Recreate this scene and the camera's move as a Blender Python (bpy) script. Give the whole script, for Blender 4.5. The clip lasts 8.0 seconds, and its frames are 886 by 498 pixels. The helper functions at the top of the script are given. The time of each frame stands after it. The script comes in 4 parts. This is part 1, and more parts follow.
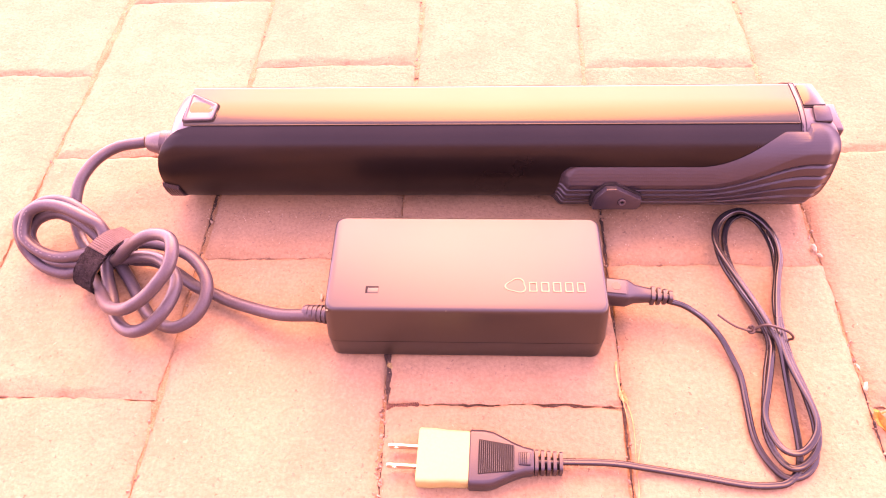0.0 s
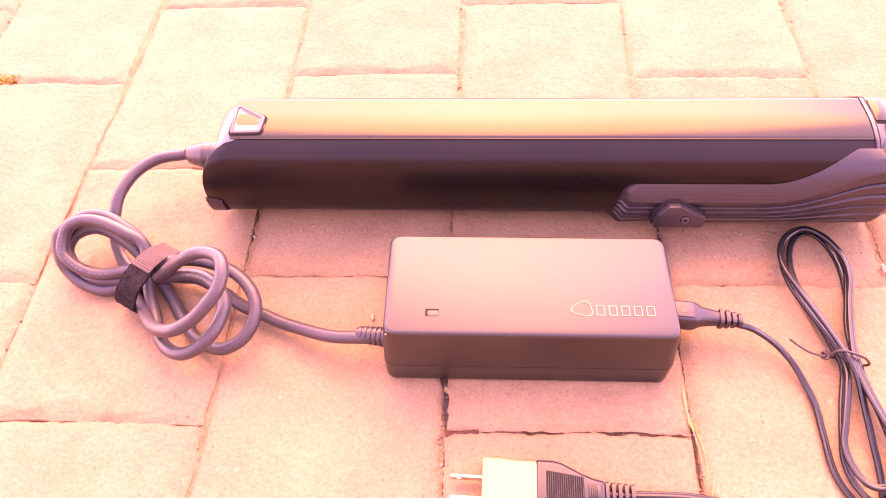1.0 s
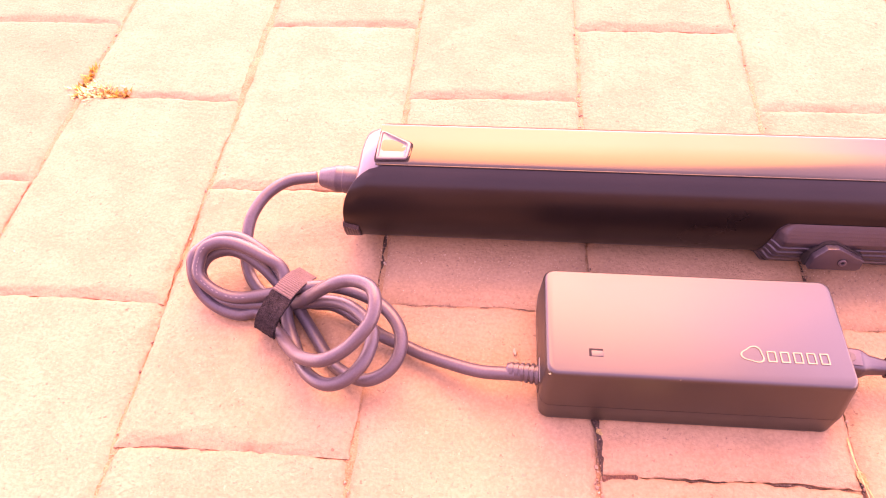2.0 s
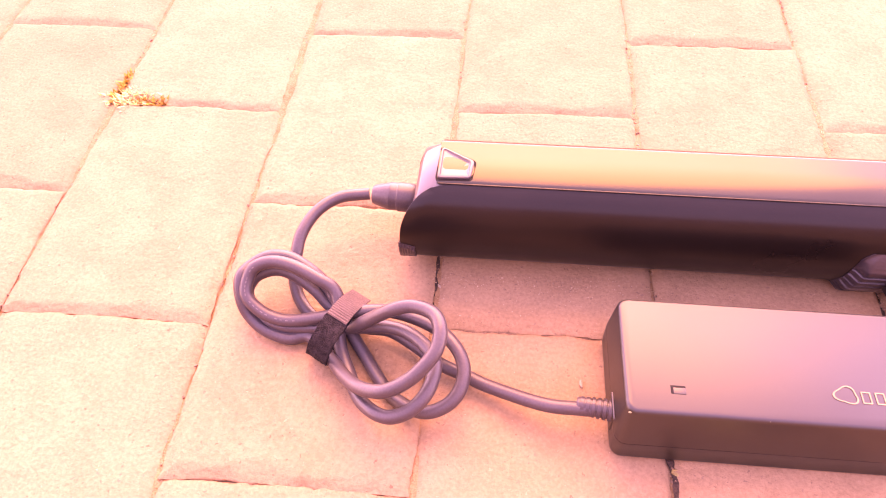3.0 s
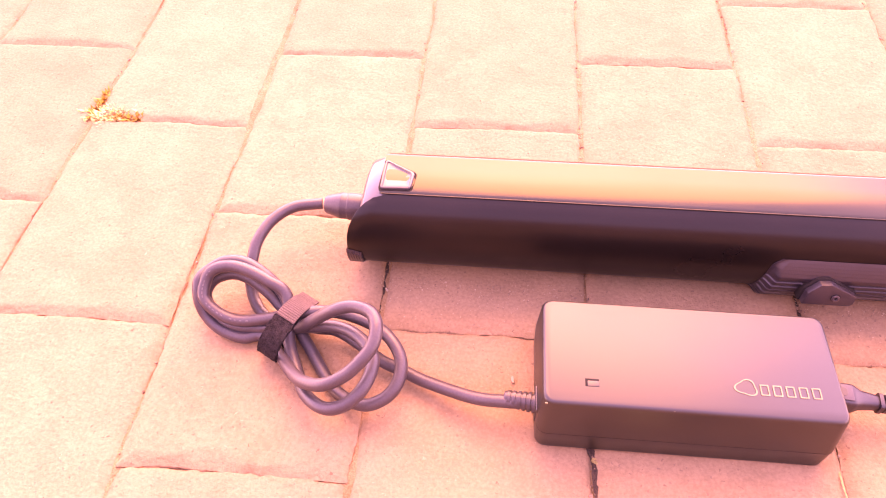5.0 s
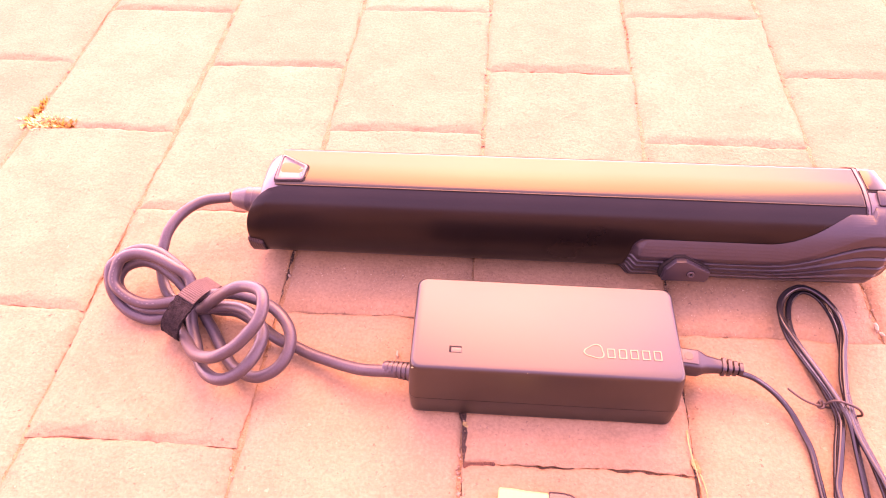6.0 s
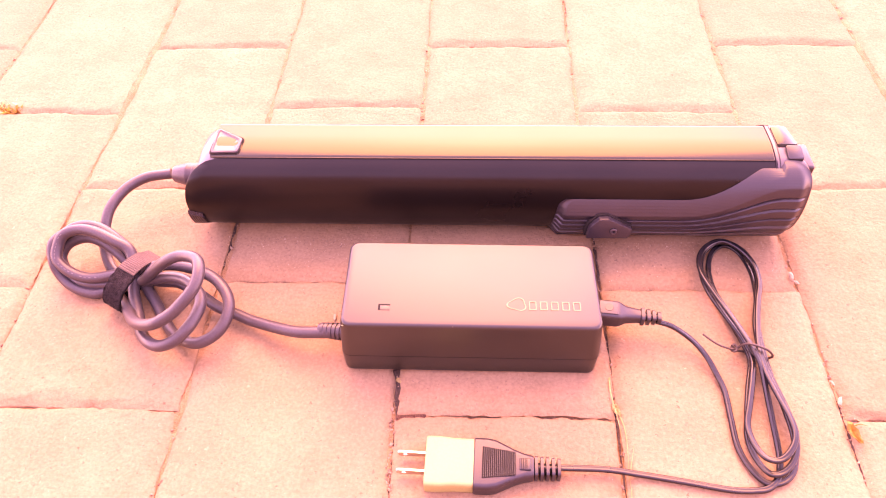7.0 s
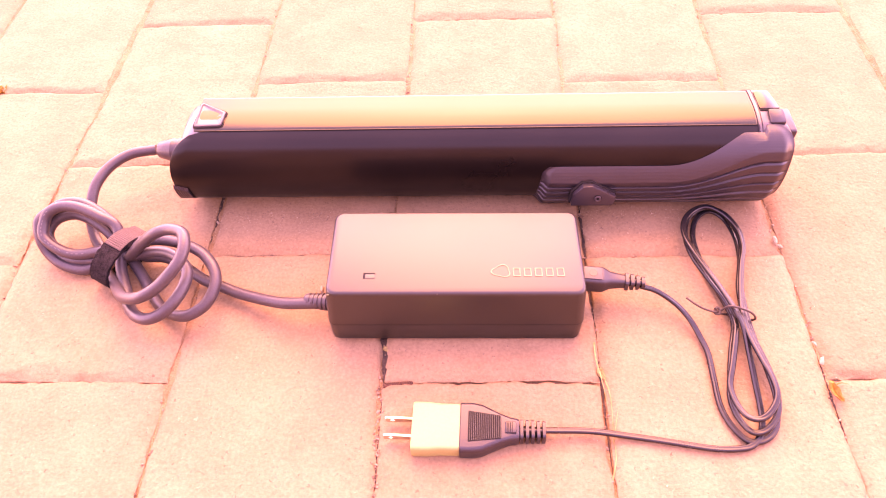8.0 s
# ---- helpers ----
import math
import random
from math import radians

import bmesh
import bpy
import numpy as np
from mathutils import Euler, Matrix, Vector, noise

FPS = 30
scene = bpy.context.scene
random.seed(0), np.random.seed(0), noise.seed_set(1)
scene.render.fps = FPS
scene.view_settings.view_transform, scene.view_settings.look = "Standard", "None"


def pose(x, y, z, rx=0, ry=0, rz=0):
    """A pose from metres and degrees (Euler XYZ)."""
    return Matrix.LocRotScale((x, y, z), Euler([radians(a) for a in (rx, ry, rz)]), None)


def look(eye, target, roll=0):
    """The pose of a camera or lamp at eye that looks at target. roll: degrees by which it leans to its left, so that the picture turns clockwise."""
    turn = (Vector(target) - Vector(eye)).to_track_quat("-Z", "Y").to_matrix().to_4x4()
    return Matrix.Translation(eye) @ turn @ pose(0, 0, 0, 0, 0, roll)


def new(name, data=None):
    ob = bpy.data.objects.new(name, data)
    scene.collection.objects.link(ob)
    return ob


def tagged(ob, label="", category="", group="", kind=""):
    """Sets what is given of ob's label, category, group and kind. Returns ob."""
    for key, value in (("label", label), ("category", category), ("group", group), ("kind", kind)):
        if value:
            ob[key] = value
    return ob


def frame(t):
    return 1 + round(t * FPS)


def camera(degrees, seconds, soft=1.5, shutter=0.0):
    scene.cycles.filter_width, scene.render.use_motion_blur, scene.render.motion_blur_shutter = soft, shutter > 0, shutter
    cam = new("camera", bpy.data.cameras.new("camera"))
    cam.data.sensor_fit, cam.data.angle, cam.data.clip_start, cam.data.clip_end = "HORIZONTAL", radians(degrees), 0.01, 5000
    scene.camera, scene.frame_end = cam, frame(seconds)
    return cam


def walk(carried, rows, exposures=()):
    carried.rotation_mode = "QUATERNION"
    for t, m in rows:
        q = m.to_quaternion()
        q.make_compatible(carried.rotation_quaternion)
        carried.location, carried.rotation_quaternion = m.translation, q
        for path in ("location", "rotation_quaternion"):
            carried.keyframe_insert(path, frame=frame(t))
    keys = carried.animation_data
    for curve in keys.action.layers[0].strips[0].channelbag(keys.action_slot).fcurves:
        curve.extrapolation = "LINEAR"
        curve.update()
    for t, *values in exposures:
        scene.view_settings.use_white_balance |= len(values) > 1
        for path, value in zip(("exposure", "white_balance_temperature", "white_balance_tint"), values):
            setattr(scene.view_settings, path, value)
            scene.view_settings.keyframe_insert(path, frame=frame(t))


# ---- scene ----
cam = camera(65.0, 8.0, soft=1.1)
PATH = [
    (0, (0.059, -0.065, 0.389), (-0.062, 1.093, -1.238), -4.6),
    (0.5, (0.049, -0.056, 0.385), (-0.074, 1.099, -1.243), -4.6),
    (1, (0.023, -0.047, 0.384), (-0.099, 1.11, -1.243), -4.4),
    (1.5, (-0.022, -0.041, 0.385), (-0.151, 1.132, -1.23), -4.0),
    (2, (-0.062, -0.036, 0.386), (-0.215, 1.149, -1.218), -3.6),
    (2.2, (-0.073, -0.034, 0.386), (-0.235, 1.154, -1.215), -3.5),
    (3.5, (-0.109, -0.007, 0.37), (-0.255, 1.196, -1.22), -2.1),
    (4, (-0.111, -0.003, 0.377), (-0.255, 1.203, -1.211), -2.0),
    (4.5, (-0.094, -0.017, 0.385), (-0.257, 1.198, -1.195), -2.6),
    (5.8, (0.0, -0.069, 0.408), (-0.152, 1.206, -1.126), -2.6),
    (6, (0.014, -0.076, 0.408), (-0.131, 1.209, -1.118), -2.5),
    (6.5, (0.038, -0.091, 0.409), (-0.075, 1.199, -1.116), -2.6),
    (7, (0.052, -0.1, 0.408), (-0.048, 1.17, -1.134), -2.9),
    (7.5, (0.058, -0.104, 0.407), (-0.038, 1.141, -1.156), -3.3),
    (8, (0.061, -0.109, 0.403), (-0.033, 1.125, -1.167), -3.8),
]

EXPOSURE = [(0.0, 3.21, 14600, 121), (2.0, 3.19, 14600, 121), (4.5, 3.11, 14600, 129), (6.0, 3.15, 14600, 127), (8.0, 3.17, 14600, 127)]
walk(cam, [(t, look(eye, target, roll)) for t, eye, target, roll in PATH], EXPOSURE)

# ---- sky and soft sun ----
world = bpy.data.worlds.new("sky")
scene.world = world
world.use_nodes = True
sky = world.node_tree.nodes.new("ShaderNodeTexSky")
sky.sky_type, sky.sun_disc = "NISHITA", False
sky.sun_elevation, sky.sun_rotation = radians(48), radians(1)
sky.air_density, sky.dust_density, sky.ozone_density = 1.0, 0.2, 3.4
back = world.node_tree.nodes["Background"]
back.inputs["Strength"].default_value = 0.272
world.node_tree.links.new(sky.outputs[0], back.inputs["Color"])
sun = new("sun", bpy.data.lights.new("sun", "SUN"))
sun.data.energy, sun.data.angle, sun.data.color = 0.72, radians(54), (1.0, 0.80, 0.03)
sun.matrix_world = look((0.02, 1.0, 1.10), (0, 0, 0))


# ---- materials ----
def material(name, dark, light, rough=0.5, grain=400.0, bump=0.2, depth=0.0004, metal=0.0, stain=12.0, spread=0.0, specular=0.5,
             flecks=(), rugged=0.0):
    """Two scales of colour variation and a fine relief, at real size."""
    m = bpy.data.materials.new(name)
    m.use_nodes = True
    nodes, links = m.node_tree.nodes, m.node_tree.links
    bsdf = nodes["Principled BSDF"]
    place = nodes.new("ShaderNodeTexCoord")
    info = nodes.new("ShaderNodeObjectInfo")
    shift = nodes.new("ShaderNodeVectorMath")
    shift.operation = "MULTIPLY_ADD"
    links.new(info.outputs["Random"], shift.inputs[0])
    shift.inputs[1].default_value = (7.3, 11.9, 5.1)
    links.new(place.outputs["Object"], shift.inputs[2])
    fine = nodes.new("ShaderNodeTexNoise")
    fine.inputs["Scale"].default_value, fine.inputs["Detail"].default_value = grain, 4
    broad = nodes.new("ShaderNodeTexNoise")
    broad.inputs["Scale"].default_value, broad.inputs["Detail"].default_value = stain, 5
    for tex in (fine, broad):
        links.new(shift.outputs[0], tex.inputs["Vector"])
    broad.inputs["Roughness"].default_value = 0.5 + 0.24 * (rugged > 0)
    blend = nodes.new("ShaderNodeMix")
    blend.data_type = "FLOAT"
    blend.inputs[0].default_value = 0.5
    links.new(fine.outputs["Fac"], blend.inputs[2])
    links.new(broad.outputs["Fac"], blend.inputs[3])
    ramp = nodes.new("ShaderNodeValToRGB")
    ramp.color_ramp.elements[0].position, ramp.color_ramp.elements[1].position = 0.40, 0.60
    ramp.color_ramp.elements[0].color, ramp.color_ramp.elements[1].color = (*dark, 1), (*light, 1)
    links.new(blend.outputs[0], ramp.inputs[0])
    colour = ramp.outputs[0]
    for specks in flecks:
        dots = nodes.new("ShaderNodeTexVoronoi")
        dots.inputs["Scale"].default_value = specks[0]
        ragged = nodes.new("ShaderNodeTexNoise")
        ragged.inputs["Scale"].default_value, ragged.inputs["Detail"].default_value = specks[0] * 1.6, 3
        links.new(shift.outputs[0], ragged.inputs["Vector"])
        bend = nodes.new("ShaderNodeVectorMath")
        bend.operation = "MULTIPLY_ADD"
        links.new(ragged.outputs["Color"], bend.inputs[0])
        bend.inputs[1].default_value = (1.7 / specks[0],) * 3
        links.new(shift.outputs[0], bend.inputs[2])
        links.new(bend.outputs[0], dots.inputs["Vector"])
        size = nodes.new("ShaderNodeSeparateColor")
        links.new(dots.outputs["Color"], size.inputs[0])
        edge = nodes.new("ShaderNodeMath")
        edge.operation = "MULTIPLY_ADD"
        edge.inputs[1].default_value, edge.inputs[2].default_value = specks[1], -0.45 * specks[1]
        links.new(size.outputs[0], edge.inputs[0])
        inside = nodes.new("ShaderNodeMath")
        inside.operation = "LESS_THAN"
        links.new(dots.outputs["Distance"], inside.inputs[0])
        links.new(edge.outputs[0], inside.inputs[1])
        tone = nodes.new("ShaderNodeValToRGB")
        tone.color_ramp.elements[0].color, tone.color_ramp.elements[1].color = (*specks[2], 1), (*specks[3], 1)
        links.new(size.outputs[1], tone.inputs[0])
        over = nodes.new("ShaderNodeMix")
        over.data_type = "RGBA"
        links.new(inside.outputs[0], over.inputs[0])
        links.new(colour, over.inputs[6])
        links.new(tone.outputs[0], over.inputs[7])
        colour = over.outputs[2]
    if spread:
        hue = nodes.new("ShaderNodeHueSaturation")
        val = nodes.new("ShaderNodeMapRange")
        val.inputs[3].default_value, val.inputs[4].default_value = 1 - spread, 1 + spread
        links.new(info.outputs["Random"], val.inputs[0])
        links.new(val.outputs[0], hue.inputs["Value"])
        links.new(colour, hue.inputs["Color"])
        colour = hue.outputs[0]
    links.new(colour, bsdf.inputs["Base Color"])
    gloss = nodes.new("ShaderNodeMapRange")
    gloss.inputs[3].default_value, gloss.inputs[4].default_value = max(0.02, rough - 0.07), min(1, rough + 0.07)
    links.new(broad.outputs["Fac"], gloss.inputs[0])
    links.new(gloss.outputs[0], bsdf.inputs["Roughness"])
    relief = nodes.new("ShaderNodeBump")
    relief.inputs["Strength"].default_value, relief.inputs["Distance"].default_value = bump, depth
    links.new(fine.outputs["Fac"], relief.inputs["Height"])
    if rugged:
        crust = nodes.new("ShaderNodeTexNoise")
        crust.inputs["Scale"].default_value, crust.inputs["Detail"].default_value, crust.inputs["Roughness"].default_value = 240, 6, 0.66
        links.new(shift.outputs[0], crust.inputs["Vector"])
        coarse = nodes.new("ShaderNodeBump")
        coarse.inputs["Strength"].default_value, coarse.inputs["Distance"].default_value = 0.75, rugged
        links.new(crust.outputs["Fac"], coarse.inputs["Height"])
        links.new(coarse.outputs[0], relief.inputs["Normal"])
    links.new(relief.outputs[0], bsdf.inputs["Normal"])
    bsdf.inputs["Metallic"].default_value = metal
    bsdf.inputs["Specular IOR Level"].default_value = specular
    return m


CONCRETE = material("paver_concrete", (0.280, 0.169, 0.099), (0.360, 0.220, 0.130), 0.85, 460, 0.28, 0.0007, stain=26, spread=0.06, specular=0.06, rugged=0.0019,
                    flecks=((190, 0.32, (0.33, 0.210, 0.128), (0.39, 0.250, 0.155)), (310, 0.50, (0.20, 0.115, 0.072), (0.27, 0.165, 0.108))))
FAR_CONCRETE = material("far_concrete", (0.262, 0.158, 0.093), (0.340, 0.207, 0.123), 0.85, 200, 0.5, 0.001, stain=5, specular=0.06)
SAND = material("joint_sand", (0.13, 0.072, 0.044), (0.33, 0.20, 0.125), 0.95, 900, 1.0, 0.002, stain=30)
RED_SAND = material("red_joint_sand", (0.25, 0.122, 0.052), (0.38, 0.215, 0.105), 0.95, 900, 1.0, 0.0015, stain=70)
GRIT = material("grit", (0.14, 0.070, 0.042), (0.40, 0.26, 0.17), 0.9, 300, 0.5, 0.0005, stain=220)
BLACK_ANODISED = material("satin_black_shell", (0.0070, 0.0045, 0.0043), (0.0100, 0.0066, 0.0062), 0.30, 1500, 0.05, 0.0001, stain=18, specular=0.25)
TOP_COVER = material("satin_anodised_cover", (0.064, 0.0550, 0.0435), (0.070, 0.0600, 0.0475), 0.19, 1400, 0.06, 0.0001, metal=0.9, stain=16)
GREY_PLASTIC = material("grey_black_plastic", (0.0155, 0.0120, 0.0165), (0.0210, 0.0165, 0.0220), 0.36, 1800, 0.25, 0.0002, stain=30, specular=0.58)
CAP_GREY = material("grey_cap_plastic", (0.050, 0.042, 0.048), (0.066, 0.056, 0.062), 0.32, 1800, 0.2, 0.0002, stain=30, specular=0.8)
CHARGER_PLASTIC = material("charger_plastic", (0.0112, 0.0088, 0.0076), (0.0160, 0.0128, 0.0108), 0.38, 2400, 0.25, 0.0001, stain=14, specular=0.70)
RUBBER = material("cable_rubber", (0.044, 0.035, 0.040), (0.062, 0.050, 0.055), 0.40, 900, 0.12, 0.0002, stain=25)
CORD_PVC = material("cord_vinyl", (0.006, 0.005, 0.007), (0.010, 0.009, 0.011), 0.26, 900, 0.1, 0.0002, stain=25)
GAP = material("dark_gap", (0.010, 0.008, 0.008), (0.016, 0.013, 0.012), 0.7, 800, specular=0.15)
WHITE_PLASTIC = material("ivory_plastic", (0.33, 0.30, 0.122), (0.365, 0.335, 0.138), 0.6, 900, 0.05, 0.0001)
BRASS = material("plated_metal", (0.60, 0.50, 0.40), (0.70, 0.60, 0.48), 0.34, 500, 0.1, 0.0001, metal=1.0)
PRINT = material("pale_print", (0.155, 0.150, 0.080), (0.20, 0.192, 0.104), 0.5, 900)
FADED = material("faded_print", (0.10, 0.088, 0.085), (0.15, 0.135, 0.13), 0.6, 900)
FUZZ = material("strap_fuzz", (0.014, 0.011, 0.012), (0.045, 0.037, 0.040), 0.95, 1500, 1.0, 0.003, stain=300, specular=0.15)
WEBBING = material("strap_webbing", (0.065, 0.040, 0.034), (0.11, 0.072, 0.062), 0.8, 1300, 0.8, 0.0006, stain=60)
FLUFF = material("pale_fluff", (0.56, 0.44, 0.14), (0.74, 0.64, 0.32), 0.9, 300, 0.4, 0.0005, stain=120)
MOSS = material("dry_moss", (0.20, 0.075, 0.008), (0.50, 0.30, 0.05), 0.9, 300, 0.4, 0.0005, stain=90, spread=0.2)
LEAF = material("dry_leaf", (0.24, 0.062, 0.006), (0.44, 0.15, 0.016), 0.7, 250, 0.4, 0.0005, stain=120)
STRAW = material("straw", (0.28, 0.19, 0.06), (0.40, 0.29, 0.12), 0.7, 300, 0.3, 0.0003, stain=100)
RUST = material("rust", (0.055, 0.020, 0.012), (0.15, 0.055, 0.028), 0.85, 900, 0.7, 0.0006, stain=150)
TWIST = material("tie_wire", (0.035, 0.020, 0.016), (0.06, 0.035, 0.027), 0.5, 700)
SPILL = material("spilt_sand", (0.16, 0.085, 0.045), (0.52, 0.38, 0.25), 0.9, 350, 0.3, 0.0003, stain=180)
PEBBLE = material("pale_pebble", (0.28, 0.20, 0.13), (0.38, 0.29, 0.20), 0.8, 400, 0.4, 0.0005, stain=150)


# ---- building helpers ----
def part(name, bm, mat, parent=None, label="", smooth=35):
    """Links a bmesh as one mesh object under a thing or under a part."""
    bmesh.ops.recalc_face_normals(bm, faces=bm.faces)
    data = bpy.data.meshes.new(name)
    bm.to_mesh(data)
    bm.free()
    data.materials.append(mat)
    if smooth:
        data.shade_smooth()
        data.set_sharp_from_angle(angle=radians(smooth))
    ob = new(name, data)
    ob.parent = parent
    return tagged(ob, label)


def thing(name, m, label, category, group="", kind=""):
    ob = new(name)
    ob.empty_display_size = 0.02
    ob.matrix_basis = m
    return tagged(ob, label, category, group, kind)


def loft(rings, cap=True, closed=True):
    """A skin over rings of equal length."""
    bm = bmesh.new()
    made = [[bm.verts.new(p) for p in ring] for ring in rings]
    count = len(rings[0])
    for a, b in zip(made, made[1:]):
        for i in range(count if closed else count - 1):
            j = (i + 1) % count
            bm.faces.new((a[i], a[j], b[j], b[i]))
    if cap and closed:
        bm.faces.new(made[0])
        bm.faces.new(made[-1])
    return bm


def rounded(hx, hy, r, n=5):
    """The outline of a rounded rectangle."""
    out = []
    for k, (sx, sy) in enumerate(((1, 1), (-1, 1), (-1, -1), (1, -1))):
        for i in range(n + 1):
            a = radians(90 * k + 90 * i / n)
            out.append((sx * (hx - r) + r * math.cos(a), sy * (hy - r) + r * math.sin(a)))
    return out


def slab(outline, z0, z1, edge=0.0, height=lambda x, y: 0.0):
    """A plate with an eased upper edge; height follows a curved support."""
    cx = sum(p[0] for p in outline) / len(outline)
    cy = sum(p[1] for p in outline) / len(outline)

    def ring(z, inset):
        res = []
        for x, y in outline:
            d = math.hypot(x - cx, y - cy)
            k = max(0.0, 1 - inset / d)
            px, py = cx + (x - cx) * k, cy + (y - cy) * k
            res.append((px, py, z + height(px, py)))
        return res
    rings = [ring(z0, 0), ring(z1 - edge, 0)]
    if edge:
        rings += [ring(z1 - edge * 0.3, edge * 0.3), ring(z1, edge)]
    return loft(rings)


def block(sx, sy, sz, r, m=Matrix(), n=3):
    """A box with rounded edges about the origin of m."""
    bm = bmesh.new()
    bmesh.ops.create_cube(bm, size=1.0, matrix=Matrix.Diagonal((sx, sy, sz, 1)))
    bmesh.ops.bevel(bm, geom=bm.edges[:], offset=r, segments=n, profile=0.5, affect="EDGES")
    bmesh.ops.transform(bm, matrix=m, verts=bm.verts)
    return bm


def glide(points, per=8):
    """A smooth line through points (centripetal enough for even steps)."""
    pts = [Vector(p) for p in points]
    pts = [2 * pts[0] - pts[1], *pts, 2 * pts[-1] - pts[-2]]
    out = []
    for a, b, c, d in zip(pts, pts[1:], pts[2:], pts[3:]):
        for i in range(per):
            t = i / per
            out.append(0.5 * (2 * b + (c - a) * t + (2 * a - 5 * b + 4 * c - d) * t * t + (3 * b - a - 3 * c + d) * t ** 3))
    return [*out, pts[-2]]


def sweep(line, section, up=None):
    """A section (x across, y along the normal) carried along a line; up keeps a flat section level."""
    rings, normal = [], Vector((0, 0, 1))
    for i, p in enumerate(line):
        way = (line[min(i + 1, len(line) - 1)] - line[max(i - 1, 0)]).normalized()
        normal = Vector(up) if up else normal
        normal = (normal - way * normal.dot(way)).normalized()
        side = way.cross(normal)
        size = section(i / (len(line) - 1)) if callable(section) else section
        rings.append([p + side * x + normal * y for x, y in size])
    return loft(rings)


def circle(r, n=12):
    return [(r * math.cos(2 * math.pi * i / n), r * math.sin(2 * math.pi * i / n)) for i in range(n)]


def lathe(profile, m, n=24):
    """A turned body along local x: (x, radius) steps, placed by m."""
    bm = loft([[(x, r * math.cos(2 * math.pi * i / n), r * math.sin(2 * math.pi * i / n)) for i in range(n)] for x, r in profile])
    bmesh.ops.transform(bm, matrix=m, verts=bm.verts)
    return bm


def smoothstep(t):
    t = min(1.0, max(0.0, t))
    return t * t * (3 - 2 * t)


# ---- battery pack ----
BX, BY, BZ = 0.06, 0.2775, 0.002
TOP = 0.0703
FLANK = glide([(0.0190, TOP, 0), (0.0258, 0.0666, 0), (0.0318, 0.0600, 0), (0.0352, 0.0500, 0), (0.0365, 0.0380, 0),
               (0.0352, 0.0250, 0), (0.0310, 0.0145, 0), (0.0235, 0.0062, 0), (0.0130, 0.0015, 0), (0.0, 0.0, 0)], 6)
RUN = [0.0]
for a, b in zip(FLANK, FLANK[1:]):
    RUN.append(RUN[-1] + (b - a).length)


BACK = 0.0150


def rise(d):
    """Height gained d metres in from the back edge of the top: a level rise, a soft crest, then a fall to the front crease."""
    d = min(max(d, 0.0), 0.0190 + BACK)
    up, turn, fall = 0.0140, 0.0200, 0.30
    z = 0.070 * min(d, up)
    t = min(max(d - up, 0.0), turn)
    z += 0.070 * t - (0.070 + fall) * t * t / (2 * turn)
    return z - fall * max(0.0, d - up - turn)


def dome(dy):
    """The top of the pack across its width."""
    return TOP + rise(BACK - dy) - rise(BACK + 0.0190)


def flank(s, off=0.0):
    """The side of the pack s metres below the crease: half-width and height, moved outwards by off."""
    s = min(max(s, 0.0), RUN[-1])
    i = min(np.searchsorted(RUN, s, side="right") - 1, len(RUN) - 2)
    t = (s - RUN[i]) / (RUN[i + 1] - RUN[i])
    p = FLANK[i].lerp(FLANK[i + 1], t)
    lo, hi = FLANK[max(i - 1, 0)], FLANK[min(i + 2, len(FLANK) - 1)]
    way = (hi - lo).normalized()
    if i >= len(RUN) - 3:
        way = Vector((-1, 0, 0))
    return p.x - way.y * off, p.y + way.x * off


def run_at(z):
    """How far below the crease the side has come down to height z."""
    for i, p in enumerate(FLANK):
        if p.y <= z:
            return RUN[i]
    return RUN[-1]


def sag(s):
    """How much lower the far crease lies than the near one."""
    return (TOP - dome(BACK)) * max(0.0, 1 - s / 0.022)


def tuck(s):
    """The far side falls away more steeply below its crease."""
    return 0.0024 * math.sin(math.pi * min(1.0, s / 0.024)) + (0.0190 - BACK) * max(0.0, 1 - s / 0.035)


def closed_section(off, across=16, down=26):
    out = []
    for i in range(across + 1):
        dy = BACK - (0.0190 + BACK) * i / across
        out.append((dy * (1 + off / 0.019), dome(dy) + off))
    for i in range(1, down + 1):
        y, z = flank(RUN[-1] * i / down, off)
        out.append((-y, z))
    for i in range(down - 1, 0, -1):
        y, z = flank(RUN[-1] * i / down, off)
        out.append((y - tuck(RUN[-1] * i / down), z - sag(RUN[-1] * i / down)))
    return out


battery = thing("battery_pack", pose(BX, BY, BZ, 0, 0.3, 0.12),
                "long black bicycle battery pack lying on concrete pavers", "battery")


